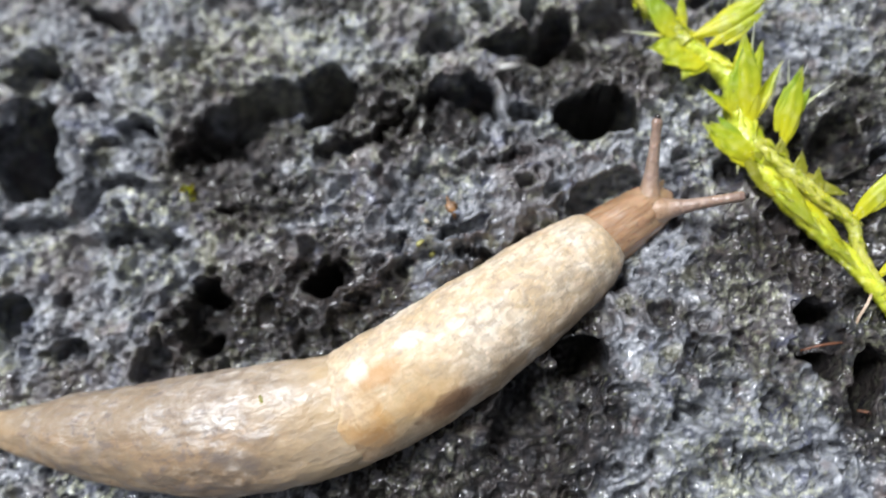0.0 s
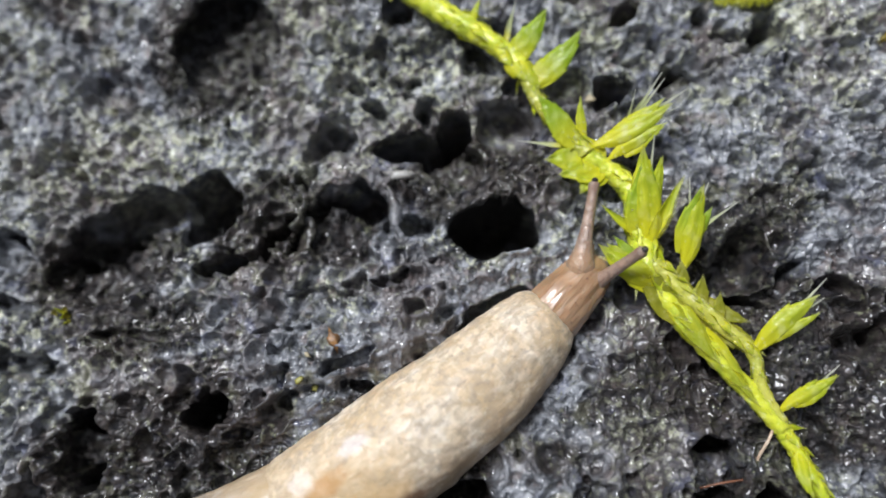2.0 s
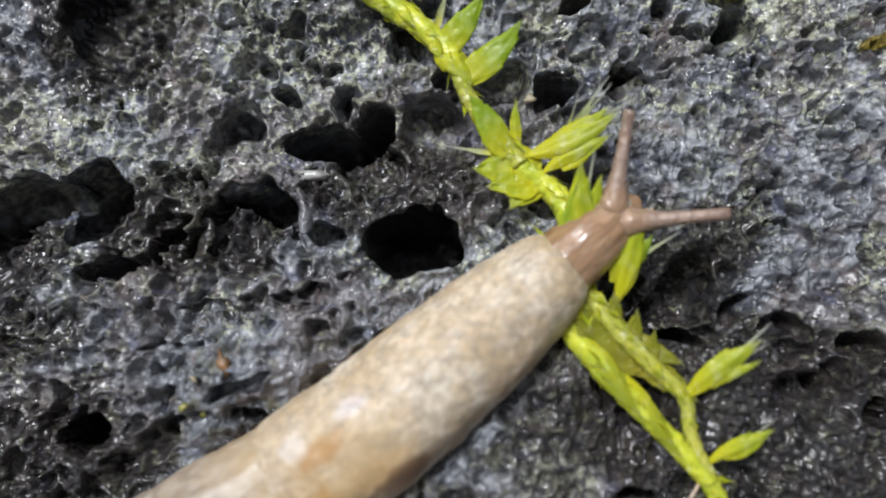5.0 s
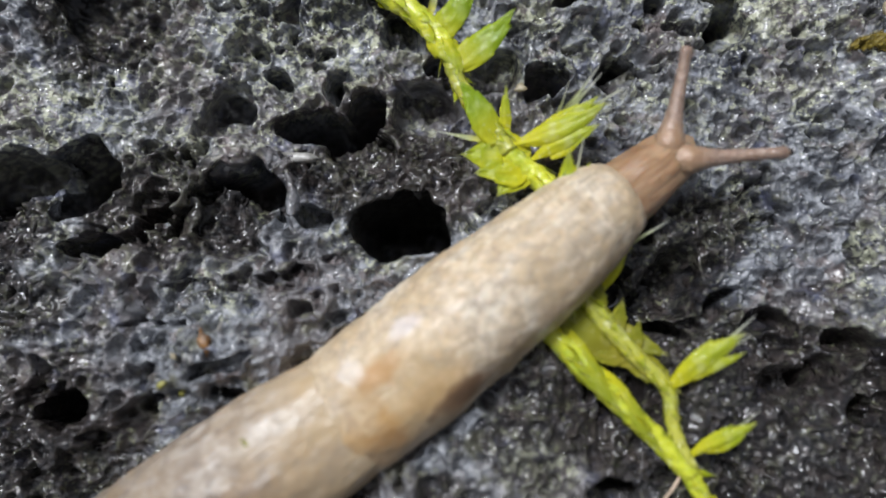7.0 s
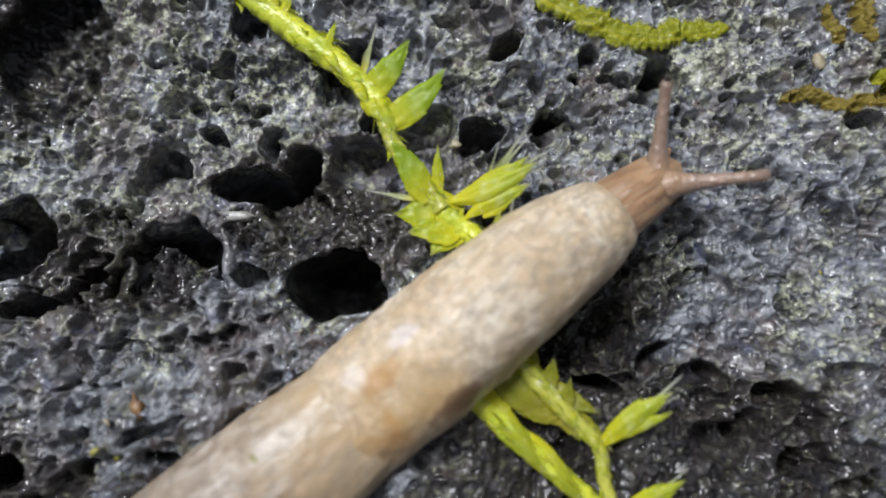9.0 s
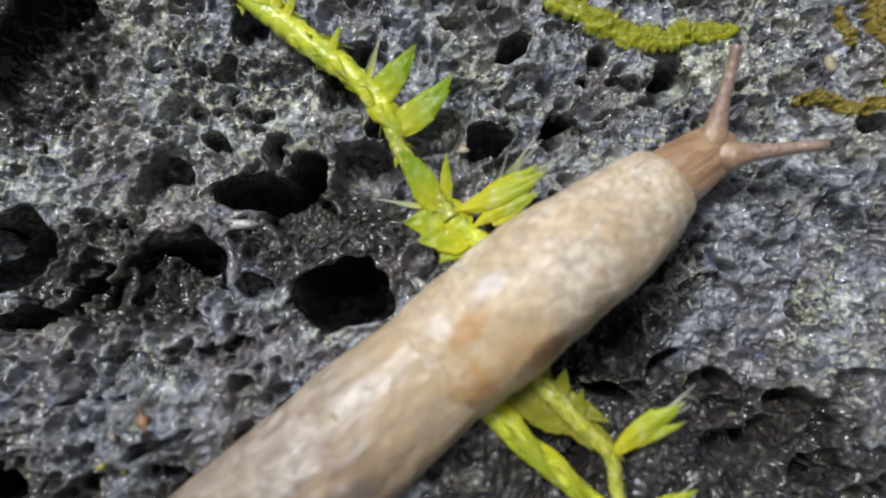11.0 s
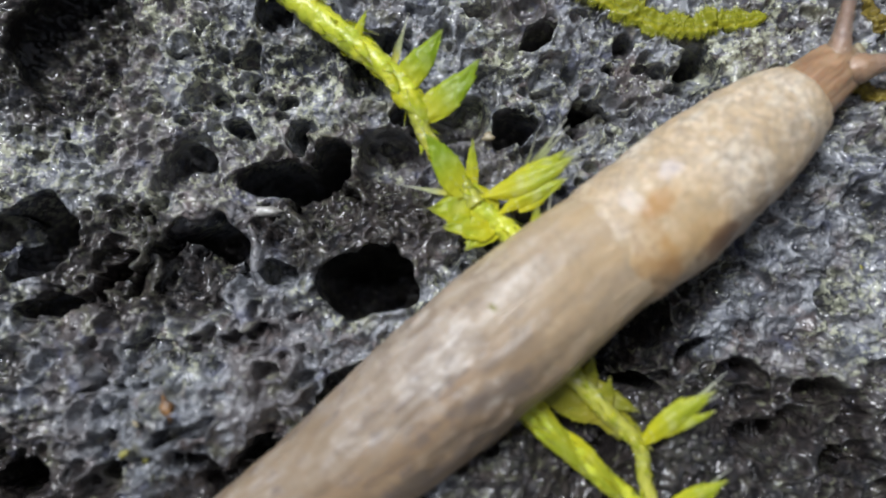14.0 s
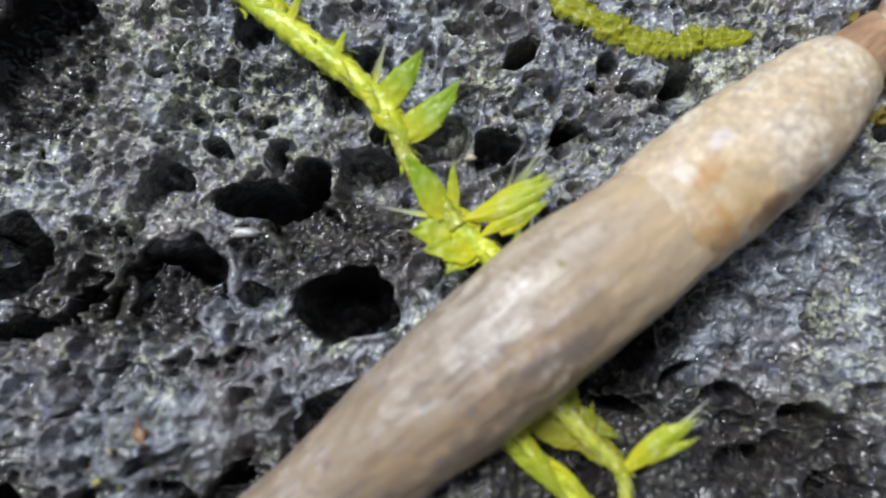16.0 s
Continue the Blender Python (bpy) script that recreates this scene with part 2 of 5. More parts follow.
def body_skin():
    n = Nodes("body_skin")
    p = n.attribute("skin")
    net = n.cells(n.stretch(p, (0.8, 1.15, 1.15)), 1.6, "SMOOTH_F1")
    streak = n.noise(n.stretch(p, (0.75, 1.1, 1.1)), 0.72, 4, 0.6, 0.35)
    blotch = n.noise(n.stretch(p, (0.6, 1.0, 1.0), (3, 4, 0)), 0.6, 4, 0.65, 0.4)
    speck = n.noise(n.stretch(p, (0.75, 1.1, 1.1), (7, 1, 3)), 1.2, 5, 0.68, 0.3)
    base = n.mix(n.ramp(streak, 0.40, 0.60), (0.42, 0.335, 0.26), (0.28, 0.21, 0.155))
    where = n.add("ShaderNodeSeparateXYZ", Vector=p).outputs
    # wet highlights along the sunward back, painted in as pale patches
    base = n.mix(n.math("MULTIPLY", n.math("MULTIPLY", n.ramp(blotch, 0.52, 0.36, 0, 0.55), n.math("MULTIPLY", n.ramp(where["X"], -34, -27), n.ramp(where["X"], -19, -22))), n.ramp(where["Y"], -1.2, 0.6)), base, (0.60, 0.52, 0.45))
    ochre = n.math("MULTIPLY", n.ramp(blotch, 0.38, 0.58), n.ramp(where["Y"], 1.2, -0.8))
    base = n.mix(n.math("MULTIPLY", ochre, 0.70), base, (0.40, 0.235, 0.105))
    # right flank: dark speckle, with the side away from the sun painted darker
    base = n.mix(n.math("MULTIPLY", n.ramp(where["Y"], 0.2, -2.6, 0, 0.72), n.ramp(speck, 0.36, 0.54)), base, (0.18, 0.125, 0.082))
    base = n.mix(n.ramp(speck, 0.52, 0.64, 0, 0.72), base, (0.165, 0.125, 0.105))
    base = n.mix(n.ramp(speck, 0.46, 0.34, 0, 0.5), base, (0.60, 0.51, 0.43))
    base = n.mix(n.ramp(net, 0.40, 0.70, 0, 0.55), base, (0.21, 0.155, 0.115))
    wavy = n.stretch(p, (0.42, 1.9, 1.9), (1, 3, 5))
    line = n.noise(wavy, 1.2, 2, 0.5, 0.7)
    # pale streaks: sheen broken by the ridges, painted on the sunward side
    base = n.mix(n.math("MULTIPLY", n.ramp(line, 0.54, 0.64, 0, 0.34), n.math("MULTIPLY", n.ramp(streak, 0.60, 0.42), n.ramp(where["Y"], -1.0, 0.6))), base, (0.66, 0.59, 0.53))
    base = n.mix(n.ramp(line, 0.42, 0.32, 0, 0.18), base, (0.20, 0.15, 0.11))
    # the shield's cream goes over into the hind body without a break
    base = n.mix(n.ramp(n.math("ADD", where["X"], n.math("MULTIPLY", n.math("SUBTRACT", blotch, 0.5), 9.0)), -25.5, -18.0, 0, 0.8), base, (0.52, 0.375, 0.225))
    base = n.mix(n.math("MULTIPLY", n.ramp(where["X"], -21.5, -17.5), n.ramp(blotch, 0.44, 0.60, 0, 0.4)), base, (0.50, 0.34, 0.17))
    base = n.mix(n.ramp(where["X"], -39.0, -45.5, 0, 0.65), base, (0.52, 0.32, 0.11))
    base = n.mix(n.math("MULTIPLY", n.ramp(where["X"], -24.0, -31.0, 0, 0.72), n.ramp(speck, 0.64, 0.40)), base, (0.26, 0.18, 0.105))
    # the foot's pale fringe
    base = n.mix(n.ramp(where["Z"], 1.5, 0.6, 0, 0.5), base, (0.52, 0.47, 0.40))
    base = n.mix(1.0, base, (0.965, 0.985, 1.01), "MULTIPLY")
    ridge = n.noise(n.stretch(p, (0.7, 1.25, 1.25), (2, 8, 1)), 1.15, 3.0, 0.55, 0.5)
    normal = n.bump(net, 0.0004, -0.45)
    normal = n.bump(ridge, 0.0005, 0.30, normal)
    normal = n.bump(line, 0.0003, 0.16, normal)
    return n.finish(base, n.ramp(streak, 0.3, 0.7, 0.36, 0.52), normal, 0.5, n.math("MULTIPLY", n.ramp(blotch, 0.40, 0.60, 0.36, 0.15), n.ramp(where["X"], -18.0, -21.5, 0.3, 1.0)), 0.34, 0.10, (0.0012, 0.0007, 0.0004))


def head_skin():
    n = Nodes("head_skin")
    p = n.attribute("skin")
    rib = n.noise(n.stretch(p, (0.45, 2.4, 2.4)), 1.0, 2, 0.5, 0.3)
    spots = n.noise(p, 2.4, 3, 0.6)
    base = n.mix(n.ramp(rib, 0.36, 0.62), (0.42, 0.26, 0.15), (0.30, 0.17, 0.09))
    base = n.mix(n.ramp(spots, 0.62, 0.72, 0, 0.7), base, (0.10, 0.05, 0.035))
    where = n.add("ShaderNodeSeparateXYZ", Vector=p).outputs
    # low flanks lightened in colour, for sunlight passing through the flesh
    base = n.mix(n.ramp(where["Z"], 2.3, 1.0, 0, 0.85), base, (0.58, 0.32, 0.14))
    bead = n.cells(n.stretch(p, (1.4, 2.6, 2.6)), 2.0)
    normal = n.bump(rib, 0.0005, 0.3)
    normal = n.bump(bead, 0.0007, -0.6, normal)
    return n.finish(base, 0.36, normal, 0.5, 1.0, 0.10, 0.45, (0.0014, 0.0007, 0.0004))


def feeler_skin(name, colour, dark):
    n = Nodes(name)
    p = n.attribute("skin")
    grain = n.noise(p, 3.5, 3, 0.6)
    base = n.mix(n.ramp(grain, 0.4, 0.7, 0, 0.55), colour, dark)
    along = n.add("ShaderNodeSeparateXYZ", Vector=p).outputs["X"]
    base = n.mix(n.ramp(along, 1.6, 0.2, 0, 0.9), base, (0.38, 0.235, 0.14))
    base = n.mix(n.ramp(along, 3.4, 5.0, 0, 0.5), base, dark)
    return n.finish(base, 0.28, n.bump(grain, 0.00018, 0.8), 0.5, 1.0, 0.07, 0.4, (0.0008, 0.0005, 0.0003))


def moss_leaf(name, light, deep, tip, clear=0.8, root=(0.82, 0.76, 0.025)):
    n = Nodes(name)
    p = n.attribute("skin")
    where = n.add("ShaderNodeSeparateXYZ", Vector=p).outputs
    info = n.add("ShaderNodeObjectInfo").outputs["Random"]
    vein = n.noise(n.stretch(p, (1.5, 2.5, 0.0)), 1.4, 3, 0.6)
    patch = n.noise(n.place(), 700, 3, 0.6)
    base = n.mix(n.ramp(vein, 0.35, 0.65), light, deep)
    base = n.mix(n.math("MULTIPLY", info, 0.5), base, deep)
    base = n.mix(n.ramp(where["X"], 0.60, 0.10, 0, 0.8), base, root)
    # whitish patches, and fine specks below, painted in for the wet glisten
    base = n.mix(n.ramp(patch, 0.58, 0.74, 0, 0.25), base, tip)
    base = n.mix(n.ramp(where["X"], 0.8, 1.0), base, tip)
    base = n.mix(n.ramp(n.noise(n.place(), 2800, 3, 0.6), 0.59, 0.70, 0, 0.35), base, tip)
    n.finish(base, 0.4, n.bump(n.noise(n.place(), 2400, 3, 0.6), 0.00010, 0.8, n.bump(patch, 0.00014, 0.9)), 0.25, 0.25, 0.10)
    glow = n.add("ShaderNodeBsdfTranslucent", Color=base)
    both = n.add("ShaderNodeMixShader", Fac=0.45)
    n.tree.links.new(n.bsdf.outputs[0], both.inputs[1])
    n.tree.links.new(glow.outputs[0], both.inputs[2])
    # glassy margin and tip, one cell thick
    margin = n.math("MAXIMUM", n.ramp(n.math("ADD", where["Z"], n.math("MULTIPLY", n.math("SUBTRACT", patch, 0.5), 1.2)), 0.55, 1.0), n.ramp(where["X"], 0.72, 1.0))
    thin = n.add("ShaderNodeMixShader", Fac=n.math("MULTIPLY", margin, clear))
    n.tree.links.new(both.outputs[0], thin.inputs[1])
    n.tree.links.new(n.add("ShaderNodeBsdfTransparent").outputs[0], thin.inputs[2])
    n.tree.links.new(thin.outputs[0], n.tree.nodes["Material Output"].inputs["Surface"])
    return n.material


def moss_stem(name, light, green, pale, dark):
    n = Nodes(name)
    p = n.place()
    patch = n.noise(p, 420, 4, 0.65)
    fine = n.noise(p, 1900, 4, 0.65)
    base = n.mix(n.ramp(patch, 0.38, 0.62), light, green)
    # pale specks stand in for the glisten of wet stems
    base = n.mix(n.ramp(fine, 0.55, 0.72, 0, 0.7), base, pale)
    base = n.mix(n.ramp(fine, 0.44, 0.28, 0, 0.6), base, dark)
    normal = n.bump(n.noise(p, 1100, 3, 0.6), 0.0003, 0.6)
    return n.finish(base, 0.4, normal, 0.45, 0.25, 0.2, 0.4, (0.0008, 0.0007, 0.0001))


def plain_grain(name, colour, dark, scale, rough, coat=0.2):
    n = Nodes(name)
    p = n.place()
    grain = n.noise(p, scale, 4, 0.65)
    return n.finish(n.mix(n.ramp(grain, 0.35, 0.65), colour, dark), rough, n.bump(grain, 0.0001, 0.7), 0.5, coat, 0.15)


LAVA = wet_lava()
MANTLE, BODY, HEAD = mantle_skin(), body_skin(), head_skin()
FEELER = feeler_skin("feeler_skin", (0.33, 0.225, 0.17), (0.17, 0.105, 0.08))
LIP = feeler_skin("lip_skin", (0.55, 0.38, 0.22), (0.40, 0.25, 0.14))
EYE = plain_grain("eye_dark", (0.03, 0.022, 0.02), (0.015, 0.012, 0.012), 6000, 0.15)
MOSS = moss_leaf("moss_leaf", (0.74, 0.74, 0.04), (0.49, 0.57, 0.03), (0.84, 0.84, 0.32))
# darker copy for the lower stems; the slug's shade is in its colour
MOSS_SHADED = moss_leaf("moss_leaf_shaded", (0.60, 0.59, 0.04), (0.40, 0.45, 0.03), (0.78, 0.77, 0.32))
MOSS_GREEN = moss_leaf("moss_leaf_green", (0.47, 0.60, 0.035), (0.33, 0.47, 0.025), (0.66, 0.74, 0.26), 0.7, (0.76, 0.72, 0.04))
# brownish clump, darkened further: the slug's shade over it is painted in
MOSS_BROWN_SHADED = moss_leaf("moss_leaf_brown_shaded", (0.44, 0.42, 0.035), (0.30, 0.31, 0.025), (0.66, 0.62, 0.28), 0.9, (0.46, 0.40, 0.05))
MOSS_PALE = moss_leaf("moss_leaf_pale", (0.72, 0.74, 0.07), (0.52, 0.59, 0.04), (0.88, 0.88, 0.55))
MOSS_HAIR = moss_leaf("moss_leaf_hair", (0.70, 0.72, 0.45), (0.60, 0.64, 0.34), (0.88, 0.88, 0.80), 0.45)
MOSS_OLD = moss_leaf("moss_leaf_old", (0.48, 0.44, 0.05), (0.26, 0.23, 0.03), (0.34, 0.26, 0.08), 0.8, (0.42, 0.36, 0.05))
STEM = moss_stem("moss_stem", (0.64, 0.65, 0.05), (0.43, 0.50, 0.035), (0.86, 0.86, 0.42), (0.34, 0.36, 0.025))
STEM_PALE = moss_stem("moss_stem_pale", (0.52, 0.50, 0.09), (0.36, 0.38, 0.05), (0.80, 0.78, 0.48), (0.26, 0.25, 0.04))
MAT_GREEN = moss_leaf("moss_mat_green", (0.52, 0.50, 0.03), (0.34, 0.36, 0.03), (0.44, 0.40, 0.08), 0.95, (0.50, 0.47, 0.04))
MAT_BROWN = moss_leaf("moss_mat_brown", (0.40, 0.31, 0.05), (0.28, 0.21, 0.05), (0.36, 0.32, 0.16), 0.95, (0.38, 0.29, 0.05))
ROOT = plain_grain("rootlet_pale", (0.62, 0.50, 0.38), (0.45, 0.30, 0.20), 4000, 0.4)
FIBRE = plain_grain("fibre_rust", (0.20, 0.075, 0.035), (0.10, 0.04, 0.02), 4000, 0.45)
CRUMB = plain_grain("crumb_orange", (0.30, 0.15, 0.05), (0.14, 0.07, 0.03), 3000, 0.5)
CRUMB_PALE = plain_grain("crumb_pale", (0.42, 0.36, 0.24), (0.25, 0.20, 0.12), 3000, 0.5)
FLAKE = plain_grain("flake_grey", (0.36, 0.345, 0.32), (0.20, 0.19, 0.175), 2600, 0.4, 0.5)
CRUMB_LIME = plain_grain("crumb_lime", (0.30, 0.28, 0.06), (0.20, 0.18, 0.04), 3000, 0.5)


# ---- mesh helpers ----
def mesh_from(name, verts, faces, material, skin=None, smooth=True):
    """A mesh from arrays in millimetres; skin: a place for each vertex, for its pattern."""
    me = bpy.data.meshes.new(name)
    me.from_pydata([tuple(v) for v in np.asarray(verts) * MM], [], faces)
    me.materials.append(material)
    me.polygons.foreach_set("use_smooth", [smooth] * len(me.polygons))
    if skin is not None:
        me.attributes.new("skin", "FLOAT_VECTOR", "POINT").data.foreach_set("vector", np.asarray(skin, np.float32).ravel())
    me.update()
    return me


def part(name, me, parent, label="", m=None):
    ob = new(name, me)
    ob.parent = parent
    if m is not None:
        ob.matrix_basis = m
    return tagged(ob, label)


def loft_faces(rings, around, cap=True):
    """Quads between closed rings, with fans over both ends onto two last vertices."""
    faces = []
    for i in range(rings - 1):
        for k in range(around):
            j = (k + 1) % around
            faces.append((i * around + k, i * around + j, (i + 1) * around + j, (i + 1) * around + k))
    if cap:
        a, b = rings * around, rings * around + 1
        for k in range(around):
            j = (k + 1) % around
            faces.append((a, j, k))
            faces.append((b, (rings - 1) * around + k, (rings - 1) * around + j))
    return faces


def place_mm(x, y, z, yaw=0.0, pitch=0.0, roll=0.0):
    return Matrix.Translation((x * MM, y * MM, z * MM)) @ Euler((roll, pitch, yaw), "XYZ").to_matrix().to_4x4()


def smooth_line(points, steps=24):
    """A Catmull-Rom line through points."""
    p = np.asarray(points, float)
    q = np.vstack([2 * p[0] - p[1], p, 2 * p[-1] - p[-2]])
    k = (np.arange(steps) / steps)[:, None]
    out = []
    for i in range(1, len(q) - 2):
        a, b, c, d = q[i - 1:i + 3]
        out.append(0.5 * (2 * b + (c - a) * k + (2 * a - 5 * b + 4 * c - d) * k ** 2 + (3 * b - a - 3 * c + d) * k ** 3))
    return np.vstack(out + [p[-1:]])


# ---- the slug's way over the stone, in millimetres ----
TRACK = smooth_line([(-62, -22), (-46, -21.8), (-42.7, -21.9), (-36, -22.3), (-29, -22.2), (-22.8, -21.3), (-19, -19.6), (-14.8, -17.2), (-10.6, -14.4),
                     (-6.8, -11.7), (-2.8, -8.3), (2.0, -4.3), (5.5, -1.4), (9, 1.1), (13, 4.4), (17, 7.5), (21, 11), (25, 14.7), (31, 20)])
ALONG = np.concatenate([[0], np.cumsum(np.linalg.norm(np.diff(TRACK, axis=0), axis=1))])
TRACK_SHIFT = 7.0


# ---- the stone: one sheet of vesicular lava, fine where it is looked at ----
def lattice(ix, iy, seed):
    h = (ix * 374761393 + iy * 668265263 + seed * 974634777) & 0xFFFFFFFF
    h = ((h ^ (h >> 13)) * 1274126177) & 0xFFFFFFFF
    return ((h ^ (h >> 16)) & 0xFFFF) / 65535.0


def relief(x, y, size, seed):
    """Smooth noise from -1 to 1 with features of about that size."""
    u, v = x / size, y / size
    iu, iv = np.floor(u).astype(np.int64), np.floor(v).astype(np.int64)
    fu, fv = u - iu, v - iv
    su, sv = fu * fu * fu * (fu * (fu * 6 - 15) + 10), fv * fv * fv * (fv * (fv * 6 - 15) + 10)
    a, b = lattice(iu, iv, seed), lattice(iu + 1, iv, seed)
    c, d = lattice(iu, iv + 1, seed), lattice(iu + 1, iv + 1, seed)
    return 2 * ((a + (b - a) * su) * (1 - sv) + (c + (d - c) * su) * sv) - 1


# broad swells of the stone: x, y, reach across and along, height
SWELLS = ((-15.0, -9.5, 11.0, 6.5, 2.0), (-2.5, -21.0, 7.5, 6.0, 2.8))


def swell(x, y):
    """Height of the broad swells, sunk along the track, where the slug hides it."""
    h = sum(top * np.exp(-0.5 * (((x - cx) / rx) ** 2 + ((y - cy) / ry) ** 2)) for cx, cy, rx, ry, top in SWELLS)
    d = (y - np.interp(x, TRACK[:, 0], TRACK[:, 1])) * 0.78
    return h * (1 - 0.75 * np.exp(-(d / 3.4) ** 2))


PITS, RIDGES = [], []
LEAN = (-0.40, 0.92)


def ridge(x0, y0, x1, y1, wide, top):
    """A thin wall left standing between two bubbles."""
    RIDGES.append((x0, y0, x1, y1, wide, top))


def pit(x, y, a, b, turn, depth, edge=0.25):
    """A burst gas bubble in the stone: an oval of half-axes a and b, turned, with steep or shelving walls."""
    grow = 1.2 if max(a, b) < 1.0 and depth >= 2 else 1.0
    PITS.append((x, y, a * grow, b * grow, turn, depth, edge))


pit(-22.90, 11.50, 3.6, 4.5, -0, 3.69, 0.12)
pit(-11.12, 3.24, 2.34, 1.51, -5, 8.0, 0.15)
pit(-8.16, 3.85, 1.37, 1.90, -10, 8.0, 0.15)
pit(-7.72, 1.53, 2.09, 1.14, -0, 2.5, 0.15)
pit(-5.49, -2.46, 2.79, 1.91, -4, 9.0, 0.15)
pit(-15.91, 4.15, 1.50, 1.59, -0, 3.2, 0.15)
pit(-15.58, -2.09, 2.60, 2.54, 20, 2.7, 0.25)
pit(-19.41, -2.18, 0.79, 1.94, -37, 4.0, 0.15)
pit(-24.10, -0.07, 2.21, 2.35, -0, 6.0, 0.15)
pit(-23.18, -4.04, 1.52, 0.71, 15, 4.0, 0.15)
pit(-12.77, 6.47, 0.76, 0.56, -20, 3.0, 0.15)
pit(-9.97, 5.87, 0.46, 0.69, -10, 3.0, 0.15)
pit(-10.48, 7.68, 0.66, 0.37, -0, 1.4, 0.15)
pit(-13.29, 10.39, 1.18, 0.65, 31, 2.0, 0.15)
pit(-14.18, 8.28, 0.86, 0.37, -10, 1.5, 0.15)
pit(-16.39, 10.49, 1.12, 0.45, 10, 1.2, 0.15)
pit(-14.59, 10.89, 0.46, 0.55, -0, 1.0, 0.15)
pit(-17.50, 13.60, 0.60, 0.70, -0, 1.0, 0.15)
pit(-11.20, 13.20, 0.93, 1.46, 10, 3.0, 0.15)
pit(-4.90, 11.00, 1.49, 0.88, -11, 2.5, 0.15)
pit(-4.29, 4.37, 2.26, 2.31, -0, 3.0, 0.5)
pit(-6.20, 9.39, 1.38, 1.35, -0, 1.8, 0.5)
pit(-4.10, 7.49, 0.78, 0.67, -0, 3.0, 0.15)
pit(-0.60, 6.49, 1.17, 1.40, -0, 1.7, 0.5)
pit(2.40, 6.39, 1.5, 1.05, 25, 4.0, 0.2)
pit(6.60, 6.80, 1.55, 1.4, -10, 3.6, 0.2)
pit(3.60, 12.00, 0.99, 1.02, -31, 4.0, 0.15)
pit(8.50, 11.30, 0.59, 0.85, -0, 2.0, 0.15)
pit(7.80, 10.00, 0.49, 0.44, -0, 1.6, 0.15)
pit(13.00, 10.10, 1.36, 1.42, -0, 3.0, 0.15)
pit(10.70, 10.00, 0.58, 0.50, -0, 2.0, 0.15)
pit(23.90, 6.80, 0.88, 0.60, -11, 4.0, 0.15)
pit(2.70, 14.00, 0.73, 0.41, 10, 1.2, 0.15)
pit(5.10, 9.70, 1.18, 1.00, 20, 0.8, 0.15)
pit(18.90, -0.30, 0.84, 0.79, -0, 0.9, 0.15)
pit(-9.20, 10.39, 1.38, 0.82, 15, 0.8, 0.15)
pit(14.57, -7.50, 1.5, 0.85, 3, 1.5, 0.3)
pit(15.08, -7.40, 0.75, 0.6, 3, 2.2, 0.4)
pit(18.79, -8.10, 2.2, 1.15, -4, 2.2, 0.5)
pit(19.09, -11.60, 0.79, 0.69, 0, 4.0, 0.15)
pit(15.87, -10.99, 2.3, 1.4, -5, 2.4, 0.6)
pit(8.66, -6.00, 3.7, 1.7, 44, 2.5, 0.7)
pit(11.56, -6.99, 1.9, 0.8, 60, 2.4, 0.5)
pit(-27.89, 9.59, 0.9, 0.55, -8, 1.0, 0.3)
pit(-25.97, 6.06, 0.7, 0.45, -5, 0.9, 0.4)
pit(-24.51, 4.36, 0.5, 0.3, -5, 0.7, 0.4)
pit(-27.83, 2.92, 0.65, 0.35, -5, 0.8, 0.4)
pit(0.90, 13.40, 1.3, 0.6, -20, 1.3, 0.4)
pit(1.00, 9.00, 1.3, 0.35, -15, 1.2, 0.3)
pit(5.00, 9.20, 1.5, 0.9, 35, 1.0, 0.3)
pit(9.40, 7.60, 1.0, 0.25, 20, 0.8, 0.4)
pit(12.00, 8.80, 0.8, 0.7, 10, 2.2, 0.3)
pit(15.09, -1.60, 0.94, 0.41, 0, 1.2, 0.15)
pit(-10.42, -2.29, 1.35, 0.76, -10, 3.0, 0.15)
pit(-11.89, -5.21, 1.53, 0.56, -15, 1.4, 0.15)
pit(-17.30, -6.26, 0.95, 0.56, 0, 0.8, 0.15)
pit(-11.66, -12.40, 2.91, 1.10, 25, 2.5, 0.5)
pit(-22.61, -12.65, 1.34, 0.89, -28, 3.0, 0.15)
pit(-20.27, -6.17, 0.45, 0.55, -38, 1.0, 0.15)
pit(21.10, 10.20, 0.44, 0.41, -32, 1.0, 0.15)
pit(16.80, 8.80, 0.70, 0.30, -11, 1.0, 0.15)
pit(19.20, -2.10, 0.81, 0.31, 0, 0.8, 0.15)
pit(22.60, -6.80, 1.53, 0.55, 0, 1.5, 0.15)
pit(10.55, -7.59, 1.84, 0.55, -10, 1.5, 0.5)
pit(-8.60, -4.63, 0.83, 0.37, -10, 1.2, 0.15)
pit(-46.10, 3.30, 2.43, 1.70, 1, 3.5, 0.15)
pit(-46.08, -2.21, 2.70, 4.08, 1, 8.0, 0.15)
pit(-41.88, 1.19, 1.15, 0.61, -14, 2.0, 0.15)
pit(-40.60, 7.60, 2.82, 0.89, -27, 3.0, 0.15)
pit(-30.10, -2.46, 5.12, 3.21, 29, 2.9, 0.3)
pit(-25.36, 0.43, 1.98, 1.69, 23, 6.0, 0.15)
pit(-24.17, -12.98, 1.43, 1.36, -3, 5.0, 0.15)
pit(-45.68, -14.60, 1.45, 1.64, -2, 5.0, 0.15)
pit(-31.90, -15.14, 1.89, 2.48, -30, 3.5, 0.4)
pit(-35.43, -17.60, 1.15, 1.48, -2, 2.5, 0.15)
